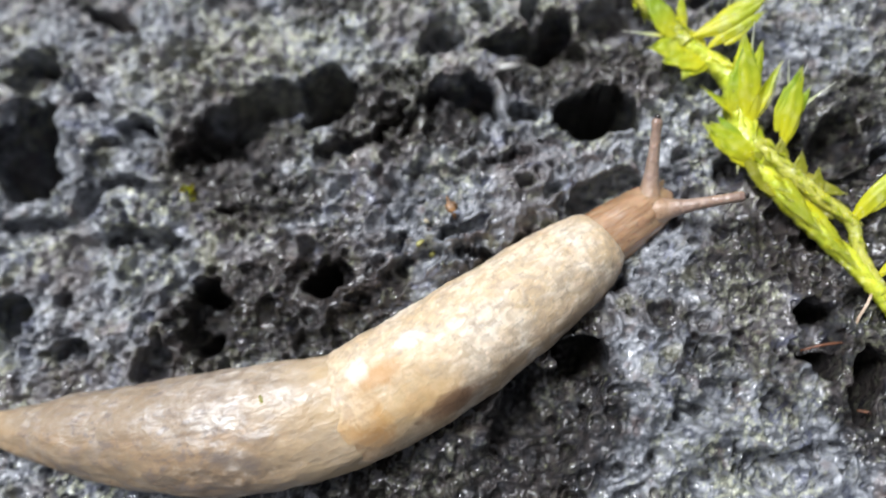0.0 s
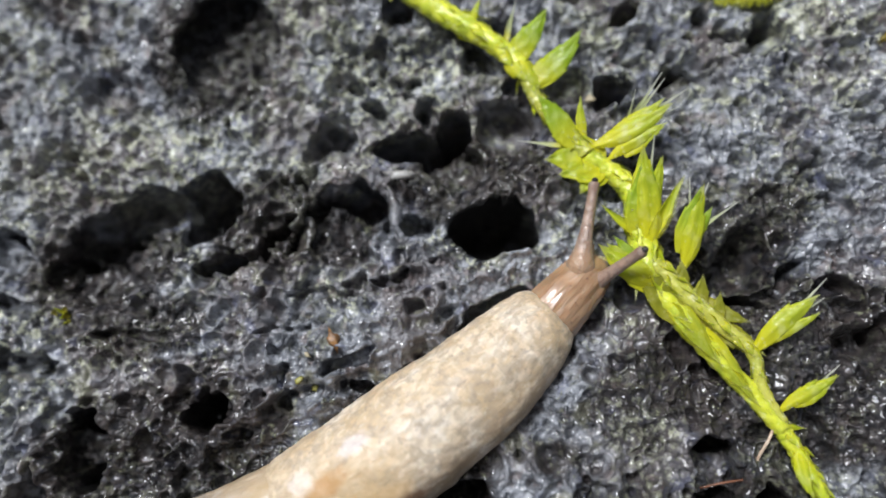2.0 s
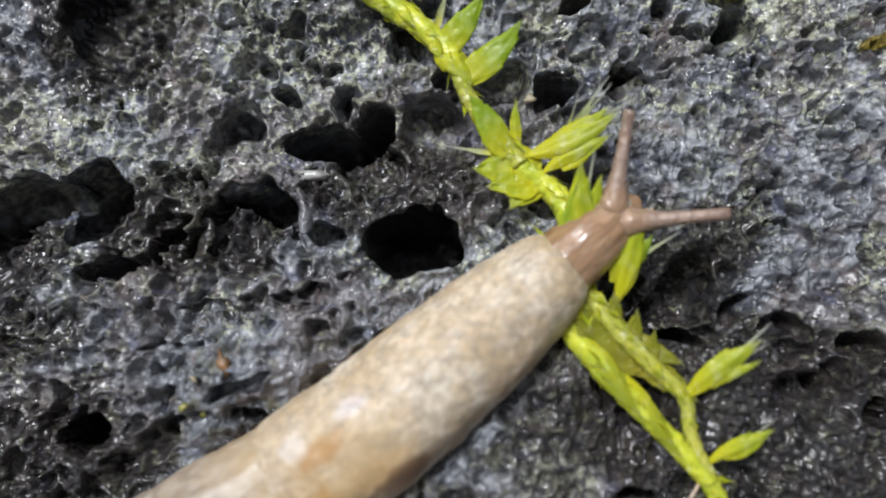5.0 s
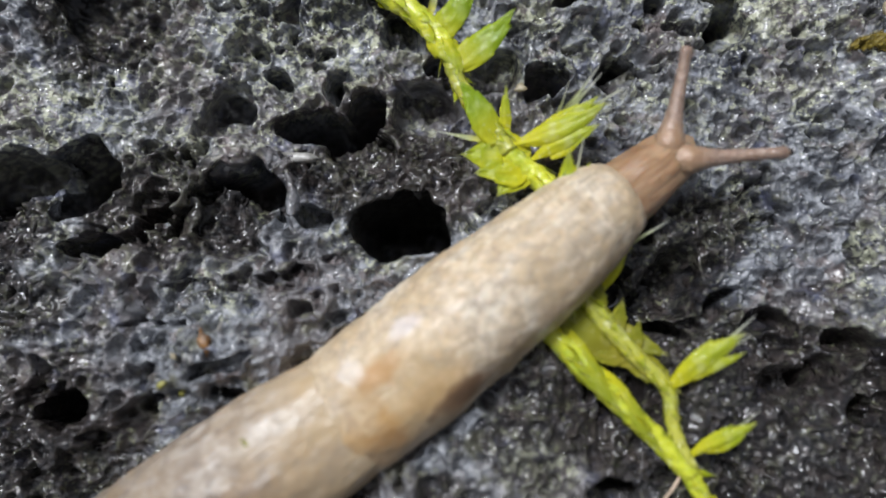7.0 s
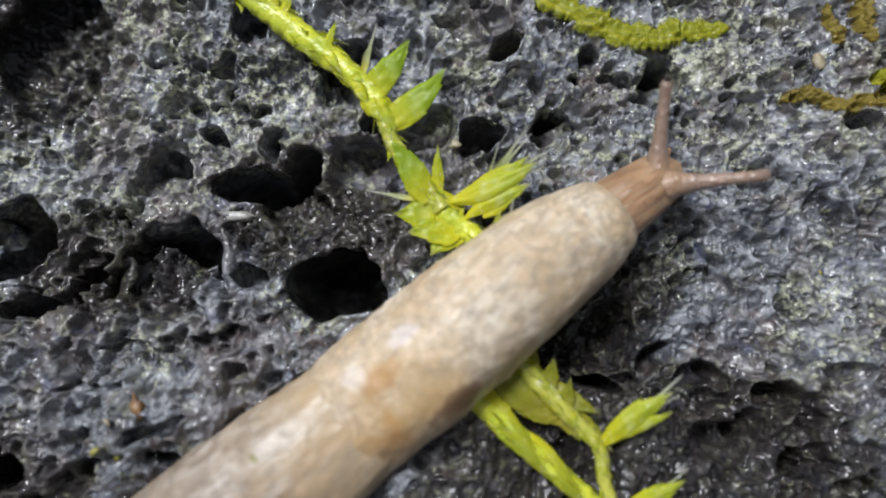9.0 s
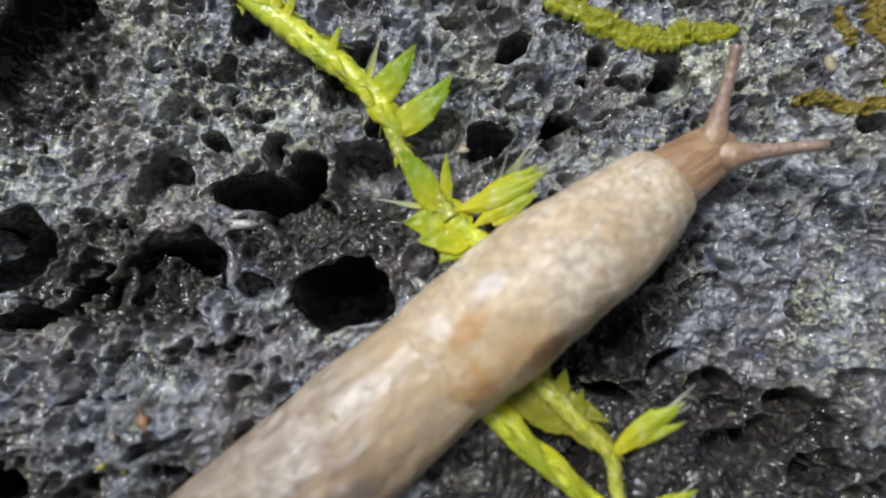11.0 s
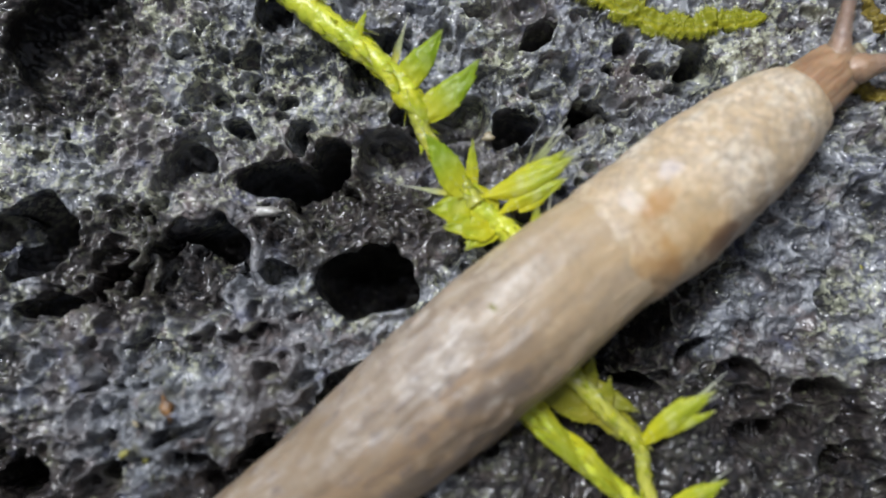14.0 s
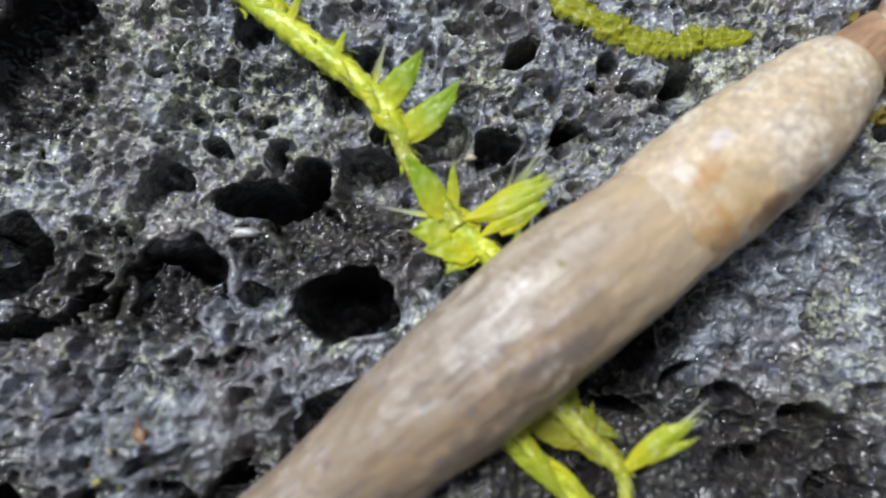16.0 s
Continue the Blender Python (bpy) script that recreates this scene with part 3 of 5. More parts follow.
pit(-41.37, -17.30, 1.33, 1.28, -2, 1.8, 0.15)
pit(-42.14, -13.11, 0.72, 0.55, -3, 2.0, 0.15)
pit(-37.67, -5.56, 2.97, 0.58, -6, 2.5, 0.15)
pit(-37.42, -2.15, 2.24, 1.17, -19, 1.4, 0.15)
pit(-40.51, -6.34, 1.48, 0.88, 23, 2.5, 0.15)
pit(-42.33, -7.62, 1.18, 0.69, 18, 2.0, 0.15)
pit(-5.77, -8.04, 2.87, 1.15, 18, 3.5, 0.15)
pit(-11.24, -4.92, 1.35, 0.48, -12, 1.8, 0.15)
pit(-7.68, -3.56, 1.13, 0.81, 18, 0.8, 0.15)
pit(-18.87, -8.26, 1.51, 0.32, 5, 1.0, 0.15)
pit(-27.49, -8.15, 2.14, 0.36, 2, 1.2, 0.15)
pit(-36.73, -9.36, 2.83, 0.88, -8, 2.0, 0.5)
pit(5.80, -17.16, 1.63, 1.90, 13, 3.2, 0.4)
pit(8.28, -20.56, 1.37, 2.54, -13, 5.0, 0.4)
pit(2.71, -25.45, 2.80, 1.22, -6, 2.0, 0.5)
pit(-10.58, -21.97, 4.51, 2.69, 37, 3.3, 0.35)
pit(-8.60, -18.90, 1.80, 1.50, 40, 4.2, 0.25)
pit(-5.71, -20.68, 1.07, 0.48, -12, 1.0, 0.15)
pit(-1.79, -18.25, 0.72, 0.50, -34, 0.9, 0.15)
pit(-1.51, -25.77, 1.60, 0.95, -1, 1.2, 0.5)
pit(-28.13, 2.92, 0.50, 0.45, -5, 0.8, 0.15)
pit(-29.88, 5.77, 0.74, 0.57, 17, 1.0, 0.15)
pit(-35.54, 0.75, 0.59, 0.35, -4, 0.7, 0.15)
pit(-29.94, -1.24, 0.65, 0.39, -4, 0.7, 0.15)
pit(-16.31, 4.15, 1.44, 1.51, -5, 2.6, 0.15)
pit(-14.89, -10.34, 2.22, 0.54, 18, 1.5, 0.15)
pit(-17.94, -12.79, 2.20, 0.83, 33, 1.8, 0.5)
pit(-44.76, -7.91, 2.42, 0.94, 7, 2.0, 0.15)
pit(-40.81, -9.73, 2.44, 1.01, -3, 1.4, 0.6)
pit(7.54, -7.39, 1.38, 1.93, -4, 2.0, 0.5)
pit(1.98, -7.08, 1.06, 1.55, -4, 2.2, 0.5)
pit(-0.40, -5.90, 1.07, 0.63, -4, 1.6, 0.15)
pit(5.10, -10.60, 1.37, 1.12, -3, 1.6, 0.5)
pit(-23.68, -16.64, 1.11, 0.51, -2, 1.2, 0.15)
pit(-21.03, -14.22, 1.46, 0.45, 18, 1.0, 0.15)
pit(-27.82, -14.96, 0.91, 1.12, -3, 1.2, 0.15)
pit(-11.88, -5.40, 1.77, 0.36, -3, 1.2, 0.15)
pit(-28.72, -8.02, 2.74, 0.33, 3, 1.2, 0.15)
pit(-36.04, -18.00, 1.09, 1.16, -2, 3.0, 0.15)
pit(-1.60, -21.89, 1.92, 0.75, -1, 1.4, 0.5)
pit(-30.15, -0.83, 4.9, 1.6, 29, 3.9, 0.3)
pit(-34.03, -3.81, 1.25, 1.5, 29, 2.6, 0.3)
pit(-9.53, 3.14, 1.62, 1.31, -0, 8.0, 0.2)
pit(-15.32, -0.20, 1.99, 0.78, 8, 2.6, 0.25)
pit(-17.80, -2.48, 0.46, 1.57, -19, 3.5, 0.2)
pit(-12.89, -1.50, 0.70, 1.46, 15, 4.0, 0.2)
pit(-4.19, 5.48, 1.95, 1.1, -10, 2.6, 0.5)
pit(-4.78, 3.86, 1.4, 1.1, 20, 2.8, 0.5)
pit(-6.30, 9.59, 1.2, 0.8, -21, 2.2, 0.45)
pit(6.50, 7.60, 1.16, 0.60, -11, 5.0, 0.2)
pit(13.10, 10.90, 0.97, 0.61, -0, 5.0, 0.25)
pit(18.79, -7.70, 1.8, 0.7, -4, 3.4, 0.5)
pit(15.87, -10.79, 1.5, 0.8, -8, 3.4, 0.6)
pit(-14.33, -0.20, 2.17, 1.17, -26, 4.0, 0.25)
pit(-12.03, -1.20, 0.62, 1.43, 18, 4.0, 0.25)
pit(-32.14, -13.07, 1.34, 1.05, 28, 5.0, 0.2)
pit(-32.05, -16.62, 0.99, 0.89, -2, 5.0, 0.2)
pit(5.85, -15.99, 1.19, 0.77, -3, 5.0, 0.25)
pit(5.97, -18.71, 0.72, 0.82, -2, 5.0, 0.25)
pit(8.71, -19.29, 0.63, 1.17, -13, 7.0, 0.2)
pit(8.94, -7.59, 1.22, 0.49, -20, 4.0, 0.3)
pit(7.15, -6.59, 1.25, 0.61, 39, 3.0, 0.3)
pit(-11.55, -11.28, 1.23, 0.49, 25, 4.0, 0.3)
pit(-13.62, -12.02, 1.05, 0.49, 10, 3.5, 0.3)
pit(-37.43, -1.45, 1.72, 0.38, -16, 3.0, 0.25)
pit(-46.20, 4.60, 1.90, 0.67, 4, 5.0, 0.2)
pit(-34.67, -9.49, 0.96, 0.48, -3, 3.0, 0.3)
pit(-38.77, -9.54, 0.81, 0.48, -3, 3.0, 0.3)
ridge(-12.31, 0.51, -11.40, -3.86, 0.42, 0.60)
ridge(-12.75, 1.57, -10.48, 1.57, 0.34, 0.27)
ridge(-17.43, 0.51, -17.88, -5.02, 0.40, 0.55)
ridge(-14.34, 1.82, -16.74, 0.51, 0.40, 0.46)

X0, X1, Y0, Y1, STEP = -54.0, 31.0, -32.0, 21.0, 0.085


def graded(lo, hi):
    reach, grow, d = [], STEP, 0.0
    while d < 30000:
        grow *= 1.27
        d += grow
        reach.append(d)
    return np.concatenate([lo - np.array(reach[::-1]), np.arange(lo, hi + STEP / 2, STEP), hi + np.array(reach)])


def build_ground():
    xs, ys = graded(X0, X1), graded(Y0, Y1)
    x, y = np.meshgrid(xs, ys)
    away = np.maximum(np.maximum(X0 - x, x - X1), np.maximum(Y0 - y, y - Y1)).clip(0)
    near = 1 / (1 + away / 3.0)
    z = (0.55 * relief(x, y, 14, 1) + 0.38 * relief(x, y, 5.5, 2)) / (1 + away / 25) + 0.34 * relief(x, y, 2.3, 3) * near
    bent = x + 0.5 * relief(x, y, 1.3, 21), y + 0.5 * relief(x, y, 1.3, 22)
    z += (0.23 * relief(*bent, 1.05, 4) + 0.18 * relief(*bent, 0.5, 5) + 0.09 * relief(x, y, 0.25, 6)) * near
    ridged = 1 - np.abs(relief(*bent, 1.7, 7))
    z += 0.16 * (1 - np.abs(relief(x + 0.3 * relief(x, y, 0.8, 27), y + 0.3 * relief(x, y, 0.8, 28), 0.75, 26))) ** 2 * near
    z += 0.34 * (ridged ** 3 - 0.3) * near
    # crevices and small caverns between the bubbles
    gap = relief(*bent, 3.1, 23) + 0.7 * relief(*bent, 1.2, 24) + 0.35 * relief(x, y, 0.5, 25)
    k = ((gap - 0.62) / 0.35).clip(0, 1)
    z -= 1.0 * k * k * (3 - 2 * k) * near
    z += swell(x, y)
    far = away / (away + 60)
    z += far * (4 * relief(x, y, 90, 8) + 18 * relief(x, y, 700, 9) - 6)
    wx = x + 0.5 * relief(x, y, 2.4, 11) + 0.22 * relief(x, y, 1.0, 17) + 0.16 * relief(x, y, 0.7, 12)
    wy = y + 0.5 * relief(x, y, 2.4, 13) + 0.22 * relief(x, y, 1.0, 18) + 0.16 * relief(x, y, 0.7, 14)
    rng = np.random.default_rng(5)
    holes = [(p, 1.0) for p in PITS]
    # scattered small bubbles, from pin-pricks to pea-shot
    for _ in range(9000):
        r = min(0.10 + rng.exponential(0.13), 0.85)
        holes.append(((rng.uniform(X0, X1), rng.uniform(Y0, Y1), r * rng.uniform(0.8, 1.5), r, rng.uniform(0, 180), r * rng.uniform(0.7, 1.6), 0.6), 0.35))
    cut, ox, oy = np.zeros_like(z), np.zeros_like(z), np.zeros_like(z)
    rim = np.zeros_like(z)
    for (cx, cy, a, b, turn, depth, edge), warp in holes:
        m, b0 = max(a, b) * 1.5 + 0.6, math.sqrt(a * b)
        i0, i1 = np.searchsorted(ys, (cy - m, cy + m))
        j0, j1 = np.searchsorted(xs, (cx - m, cx + m))
        s = np.s_[i0:i1, j0:j1]
        c, sn = math.cos(radians(turn)), math.sin(radians(turn))
        dx, dy = x[s] + warp * (wx[s] - x[s]) - cx, y[s] + warp * (wy[s] - y[s]) - cy
        r = np.sqrt(((dx * c + dy * sn) / a) ** 2 + ((dy * c - dx * sn) / b) ** 2)
        k = ((1.0 - r) / edge).clip(0, 1)
        if warp == 1.0:
            depth = depth * (1 + min(0.5, 1.4 / depth) * (dx * LEAN[0] + dy * LEAN[1]) / b0).clip(0.6, 1.6) * (0.78 if depth < 3.7 else 1.35)
        bowl = depth * (0.72 * k * k * (3 - 2 * k) + 0.28 * (1 - np.minimum(r, 1) ** 2))
        if warp == 1.0:
            # the bubble is wider below its mouth
            deeper = bowl > cut[s]
            wide = 0.24 * b0 * ((bowl - 0.45) / 1.6).clip(0, 1) * np.minimum(r, 1)
            far_off = np.hypot(dx, dy) + 1e-6
            ox[s] = np.where(deeper, wide * dx / far_off, ox[s])
            oy[s] = np.where(deeper, wide * dy / far_off, oy[s])
        cut[s] = np.maximum(cut[s], bowl)
        rim[s] = np.maximum(rim[s], min(0.16, (0.12 if warp == 1.0 else 0.26) * a) * np.exp(-((r - 1.1) / 0.14) ** 2))
    rough_floor = 1 + 0.18 * relief(x, y, 0.8, 15) + 0.13 * relief(x, y, 0.35, 16)
    z = z + rim - cut * rough_floor
    for x0, y0, x1, y1, wide, top in RIDGES:
        lx, ly = x1 - x0, y1 - y0
        k = (((wx - x0) * lx + (wy - y0) * ly) / (lx * lx + ly * ly)).clip(0, 1)
        d = np.hypot(wx - x0 - k * lx, wy - y0 - k * ly) / wide
        z = np.maximum(z, np.where(d < 2.2, top + 0.08 * relief(x, y, 0.5, 30) - 0.9 * d ** 3, -99))
    rows, cols = z.shape
    co = np.stack([x + ox, y + oy, z], -1).reshape(-1, 3) * MM
    idx = np.arange(rows * cols).reshape(rows, cols)
    quads = np.stack([idx[:-1, :-1], idx[:-1, 1:], idx[1:, 1:], idx[1:, :-1]], -1).reshape(-1, 4)
    me = bpy.data.meshes.new("ground")
    me.vertices.add(len(co))
    me.vertices.foreach_set("co", co.ravel())
    me.loops.add(quads.size)
    me.loops.foreach_set("vertex_index", quads.ravel().astype(np.int32))
    me.polygons.add(len(quads))
    me.polygons.foreach_set("loop_start", np.arange(0, quads.size, 4, dtype=np.int32))
    me.polygons.foreach_set("use_smooth", np.ones(len(quads), bool))
    me.update(calc_edges=True)
    me.materials.append(LAVA)
    tagged(new("ground", me), "wet dark grey lava stone full of burst gas bubbles", "rock", kind="structure")
    return xs, ys, z


XS, YS, ZS = build_ground()


def stone_height(x, y):
    """Height of the stone at a place, in millimetres."""
    i = min(max(int(np.searchsorted(YS, y)), 1), len(YS) - 1)
    j = min(max(int(np.searchsorted(XS, x)), 1), len(XS) - 1)
    return float(ZS[i, j])


# ---- the slug ----
# seconds, front of the shield along the track, length of the shield, head from shield to fork, head's bearing
CRAWL = np.array([
    (0, 51.8, 18.2, 4.1, 32), (0.5, 53.0, 18.2, 3.9, 33), (1, 54.1, 18.1, 3.8, 32), (1.5, 55.3, 18.1, 3.7, 34), (2, 56.45, 18.0, 3.5, 44), (2.5, 57.6, 18.0, 3.2, 53),
    (3, 58.9, 18.0, 3.4, 57), (3.5, 60.1, 18.0, 3.8, 54), (4, 61.0, 18.0, 4.1, 48), (4.5, 62.1, 17.9, 4.1, 41), (7, 68.0, 17.9, 3.9, 40), (7.5, 69.2, 17.9, 3.7, 38),
    (8, 70.3, 17.8, 3.6, 38), (10.5, 74.6, 15.9, 3.5, 33), (11, 75.4, 15.3, 3.4, 34), (11.5, 76.4, 14.8, 3.3, 36), (12, 77.5, 14.4, 3.2, 37), (12.5, 78.7, 14.1, 3.2, 40),
    (13, 79.8, 13.8, 3.2, 40), (13.5, 81.1, 13.6, 3.2, 40), (14, 82.3, 13.4, 3.2, 40), (14.5, 83.4, 13.3, 3.2, 40), (15, 84.6, 13.2, 3.3, 39), (16, 86.8, 13.2, 3.4, 40)])
# seconds; bearing and length shown of the two upper feelers
FEELERS = np.array([
    (0, 83, 4.2, 2, 4.5), (0.5, 84, 3.8, 8, 3.9), (1, 76, 4.9, 12, 4.4), (1.5, 75, 5.0, 24, 3.2), (2, 77, 5.0, 28, 2.6), (2.5, 74, 4.9, 22, 2.5), (3, 82, 4.4, 22, 2.6),
    (3.5, 85, 4.7, 13, 3.1), (4, 83, 4.5, 4, 4.1), (4.5, 81, 4.8, 2, 4.7), (7, 82, 4.8, 3, 5.1), (7.5, 90, 4.2, 3, 5.1), (8, 92, 3.7, 2, 4.7), (10.5, 84, 4.5, 3, 4.7),
    (11, 79, 4.6, 5, 5.1), (11.5, 85, 4.0, 10, 5.2), (12, 89, 3.9, 12, 5.2), (12.5, 89, 4.0, 12, 5.2), (16, 86, 4.2, 10, 5.2)])
SHIELD = 17.5


def shield_size(x):
    """Half width and height of the shield, x behind (negative) its front edge."""
    a = np.interp(x, [-19.4, -18.2, -17.4, -14, -11, -8, -5, -2.6, -1.2, -0.4, 0.2, 0.45], [3.05, 3.38, 3.52, 3.58, 3.52, 3.38, 3.10, 2.74, 2.45, 2.22, 1.9, 1.5])
    return a, a * np.interp(x, [-18, -9, 0.4], [1.42, 1.46, 1.50])


def body_size(x):
    """Half width and height of the hind body, x behind (negative) the shield's hind edge."""
    a = np.interp(-x, [-4, 0, 2, 5, 9, 12, 15, 18.5, 21, 23.5, 26, 28, 29.6], [3.2, 3.36, 3.52, 3.74, 3.68, 3.35, 2.85, 2.35, 1.75, 1.22, 0.80, 0.45, 0.08])
    return a, a * np.interp(-x, [0, 10, 18, 24], [1.42, 1.42, 1.5, 1.35])


def slice_mesh(name, centre, half, size, material, offset, lumps, scale, front=None):
    """One rigid slice of the slug's body, round and flat-footed; its ends tuck under its neighbours."""
    rings, around = 13, 64
    xs = np.linspace(-half, half, rings)
    if front is not None:
        xs = np.linspace(-half, min(half, front - centre), rings)
    th = np.linspace(0, 2 * np.pi, around, endpoint=False)
    plain, verts, skin = [], [], []
    for x in xs:
        a, h = size(centre + x / scale)
        f = 1 - 0.02 * (x / half) ** 2
        for t in th:
            c, s = math.cos(t), math.sin(t)
            y = a * math.copysign(abs(c) ** 0.92, c)
            z = h * 0.40 + (h * 0.60 * s if s > 0 else h * 0.40 * math.copysign(abs(s) ** 0.45, s))
            if s > -0.3:
                d = lumps(Vector((centre + x + offset, y, z)))
                y += d * c
                z += d * max(s, 0)
            plain.append((x, y, z))
            verts.append((x, y * f, z * f))
            skin.append((centre + x + offset, y, z))
    # neighbours overlap: each keeps the unbroken body's shading, so that no seam shows
    whole = mesh_from(name, plain, loft_faces(rings, around, False), material)
    normals = [tuple(v.normal) for v in whole.vertices]
    bpy.data.meshes.remove(whole)
    for x in (xs[0], xs[-1]):
        a, h = size(centre + x / scale)
        verts.append((x, 0, h * 0.45))
        skin.append((centre + x + offset, 0, h * 0.45))
        normals.append((math.copysign(1, x), 0, 0))
    me = mesh_from(name, verts, loft_faces(rings, around), material, skin)
    me.normals_split_custom_set_from_vertices(normals)
    return me


def shield_lumps(p):
    return 0.14 * noise.noise(p * 0.5) + 0.08 * noise.noise(p * 1.5) + 0.035 * noise.noise(p * 4.0)


def body_lumps(p):
    q = Vector((p.x * 0.35, p.y, p.z))
    return 0.16 * noise.noise(q * 0.7) + 0.12 * noise.noise(q * 1.6) + 0.06 * noise.noise(q * 3.4)


def head_mesh():
    """Neck and head, from inside the shield to the snout; the fork of the feelers is at x = 0."""
    rings, around = 30, 48
    xs = np.linspace(-7.0, 1.45, rings)
    verts, skin = [], []
    for x in xs:
        a = np.interp(x, [-7, -4.4, -3.2, -1.8, -0.6, 0.3, 0.8, 1.2, 1.45], [1.85, 1.9, 1.84, 1.70, 1.58, 1.36, 1.05, 0.62, 0.15])
        h = np.interp(x, [-7, -4.4, -1.8, 0.0, 0.8, 1.45], [2.95, 2.95, 2.8, 2.45, 1.8, 0.9])
        for k in range(around):
            t = 2 * math.pi * k / around
            c, s = math.cos(t), math.sin(t)
            y = a * math.copysign(abs(c) ** 0.9, c)
            z = h * 0.42 + (h * 0.58 * s if s > 0 else h * 0.42 * math.copysign(abs(s) ** 0.5, s))
            p = Vector((x, y, z))
            groove = 0.055 * math.sin(y * 7.5 + 0.6 * noise.noise(p * 0.8)) * max(s, 0) * np.interp(x, [-5, -3, 0, 1.2], [1, 1, 0.7, 0])
            d = groove + 0.05 * noise.noise(Vector((x * 1.1, y * 2.2, z * 2.2)))
            verts.append((x, y + d * c, z + d * max(s, 0)))
            skin.append((x, y, z))
    for x, z in ((-7.0, 1.5), (1.5, 0.4)):
        verts.append((x, 0, z))
        skin.append((x, 0, z))
    return mesh_from("head", verts, loft_faces(rings, around), HEAD, skin)


def feeler_mesh(name, back, length, r0, r1, material):
    """A feeler along +x that flares where it leaves the head and ends in a small knob."""
    rings, around = 22, 16
    verts, skin = [], []
    for i in range(rings):
        x = -back + (length + back) * i / (rings - 1)
        k = max(0.0, x / length)
        r = r1 * (1.15 - 0.15 * k) + (r0 - r1) * math.exp(-((x - 0.1) / (0.22 * length)) ** 2 if x < 0.1 else -(x - 0.1) / (0.21 * length))
        if k > 0.84:
            r *= 1 + 0.16 * math.sin((k - 0.84) / 0.16 * math.pi)
        if k > 0.93:
            r *= 1 - ((k - 0.93) / 0.07) ** 2 * 0.65
        for j in range(around):
            t = 2 * math.pi * j / around
            d = 1 + 0.05 * noise.noise(Vector((x * 3, math.cos(t) * 2, math.sin(t) * 2)))
            verts.append((x, r * d * math.cos(t), r * d * math.sin(t)))
            skin.append((x, r * math.cos(t), r * math.sin(t)))
    for x in (-back, length + 0.04):
        verts.append((x, 0, 0))
        skin.append((x, 0, 0))
    return mesh_from(name, verts, loft_faces(rings, around), material, skin)


def ball_mesh(name, r, material, squash=(1, 1, 1), wobble=0.0, seed=0.0):
    bm = bmesh.new()
    bmesh.ops.create_icosphere(bm, subdivisions=2, radius=r * MM)
    for v in bm.verts:
        k = 1 + wobble * noise.noise(v.co.normalized() * 1.7 + Vector((seed, 0, 0)))
        v.co = Vector([c * s * k for c, s in zip(v.co, squash)])
    me = bpy.data.meshes.new(name)
    bm.to_mesh(me)
    bm.free()
    me.materials.append(material)
    me.polygons.foreach_set("use_smooth", [True] * len(me.polygons))
    return me


def build_slug():
    slug = tagged(new("slug"), "cream and brown field slug crawling over wet stone", "slug")
    pieces = []
    x = 0.0
    while x > -18.2:
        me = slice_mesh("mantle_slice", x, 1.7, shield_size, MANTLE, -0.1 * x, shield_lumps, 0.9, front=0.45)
        pieces.append(("shield", x, part("mantle_slice", me, slug, "cream speckled mantle skin" if x == 0 else "")))
        x -= 0.95
    e = 3.0
    while e > -29.0:
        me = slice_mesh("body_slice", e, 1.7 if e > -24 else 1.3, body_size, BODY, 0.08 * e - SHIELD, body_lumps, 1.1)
        ob = part("body_slice", me, slug, "grey-brown wrinkled body skin" if e == 3.0 else "")
        pieces.append(("body", e, ob))
        if abs(e + 4.6) < 0.3:
            part("speck", ball_mesh("speck", 0.26, CRUMB_LIME, (0.8, 1.5, 0.5), 0.8, 4.0), ob, "olive speck stuck on the skin", place_mm(0, 1.3, 5.1, 0.3))
        e -= 0.95 if e > -18 else 0.7
    head = part("head", head_mesh(), slug, "pinkish brown wet grooved head")
    feelers = []
    for name, side in (("left", 1), ("right", -1)):
        ob = part("tentacle", feeler_mesh("tentacle", 1.2, 5.2, 0.84, 0.29, FEELER), slug, "brown translucent upper tentacle with dark tip")
        part("eye", ball_mesh("eye", 0.2, EYE), ob, m=place_mm(5.1, 0, 0.07))
        feelers.append((side, ob))
        part("lower_tentacle", feeler_mesh("lower_tentacle", 0.4, 1.0, 0.3, 0.14, LIP), head, "short pale lower tentacle", place_mm(0.8, 0.5 * side, 0.6, 0.6 * side, 0.1))
    return slug, pieces, head, feelers


SLUG, SLICES, SLUG_HEAD, SLUG_FEELERS = build_slug()


def on_track(u, t):
    """Place and bearing on the track; the hind body slips a little sideways towards the end."""
    u = u + TRACK_SHIFT
    x, y = np.interp(u, ALONG, TRACK[:, 0]), np.interp(u, ALONG, TRACK[:, 1])
    dx = np.interp(u + 1.2, ALONG, TRACK[:, 0]) - np.interp(u - 1.2, ALONG, TRACK[:, 0])
    dy = np.interp(u + 1.2, ALONG, TRACK[:, 1]) - np.interp(u - 1.2, ALONG, TRACK[:, 1])
    yaw = math.atan2(dy, dx)
    slip = np.interp(t, [0, 11, 14.5, 16], [0, 0, -0.6, -0.6])
    rise = 0.15 + 0.6 * math.exp(-((u - TRACK_SHIFT - 66.0) / 6.0) ** 2)
    return x - slip * math.sin(yaw), y + slip * math.cos(yaw), rise, yaw


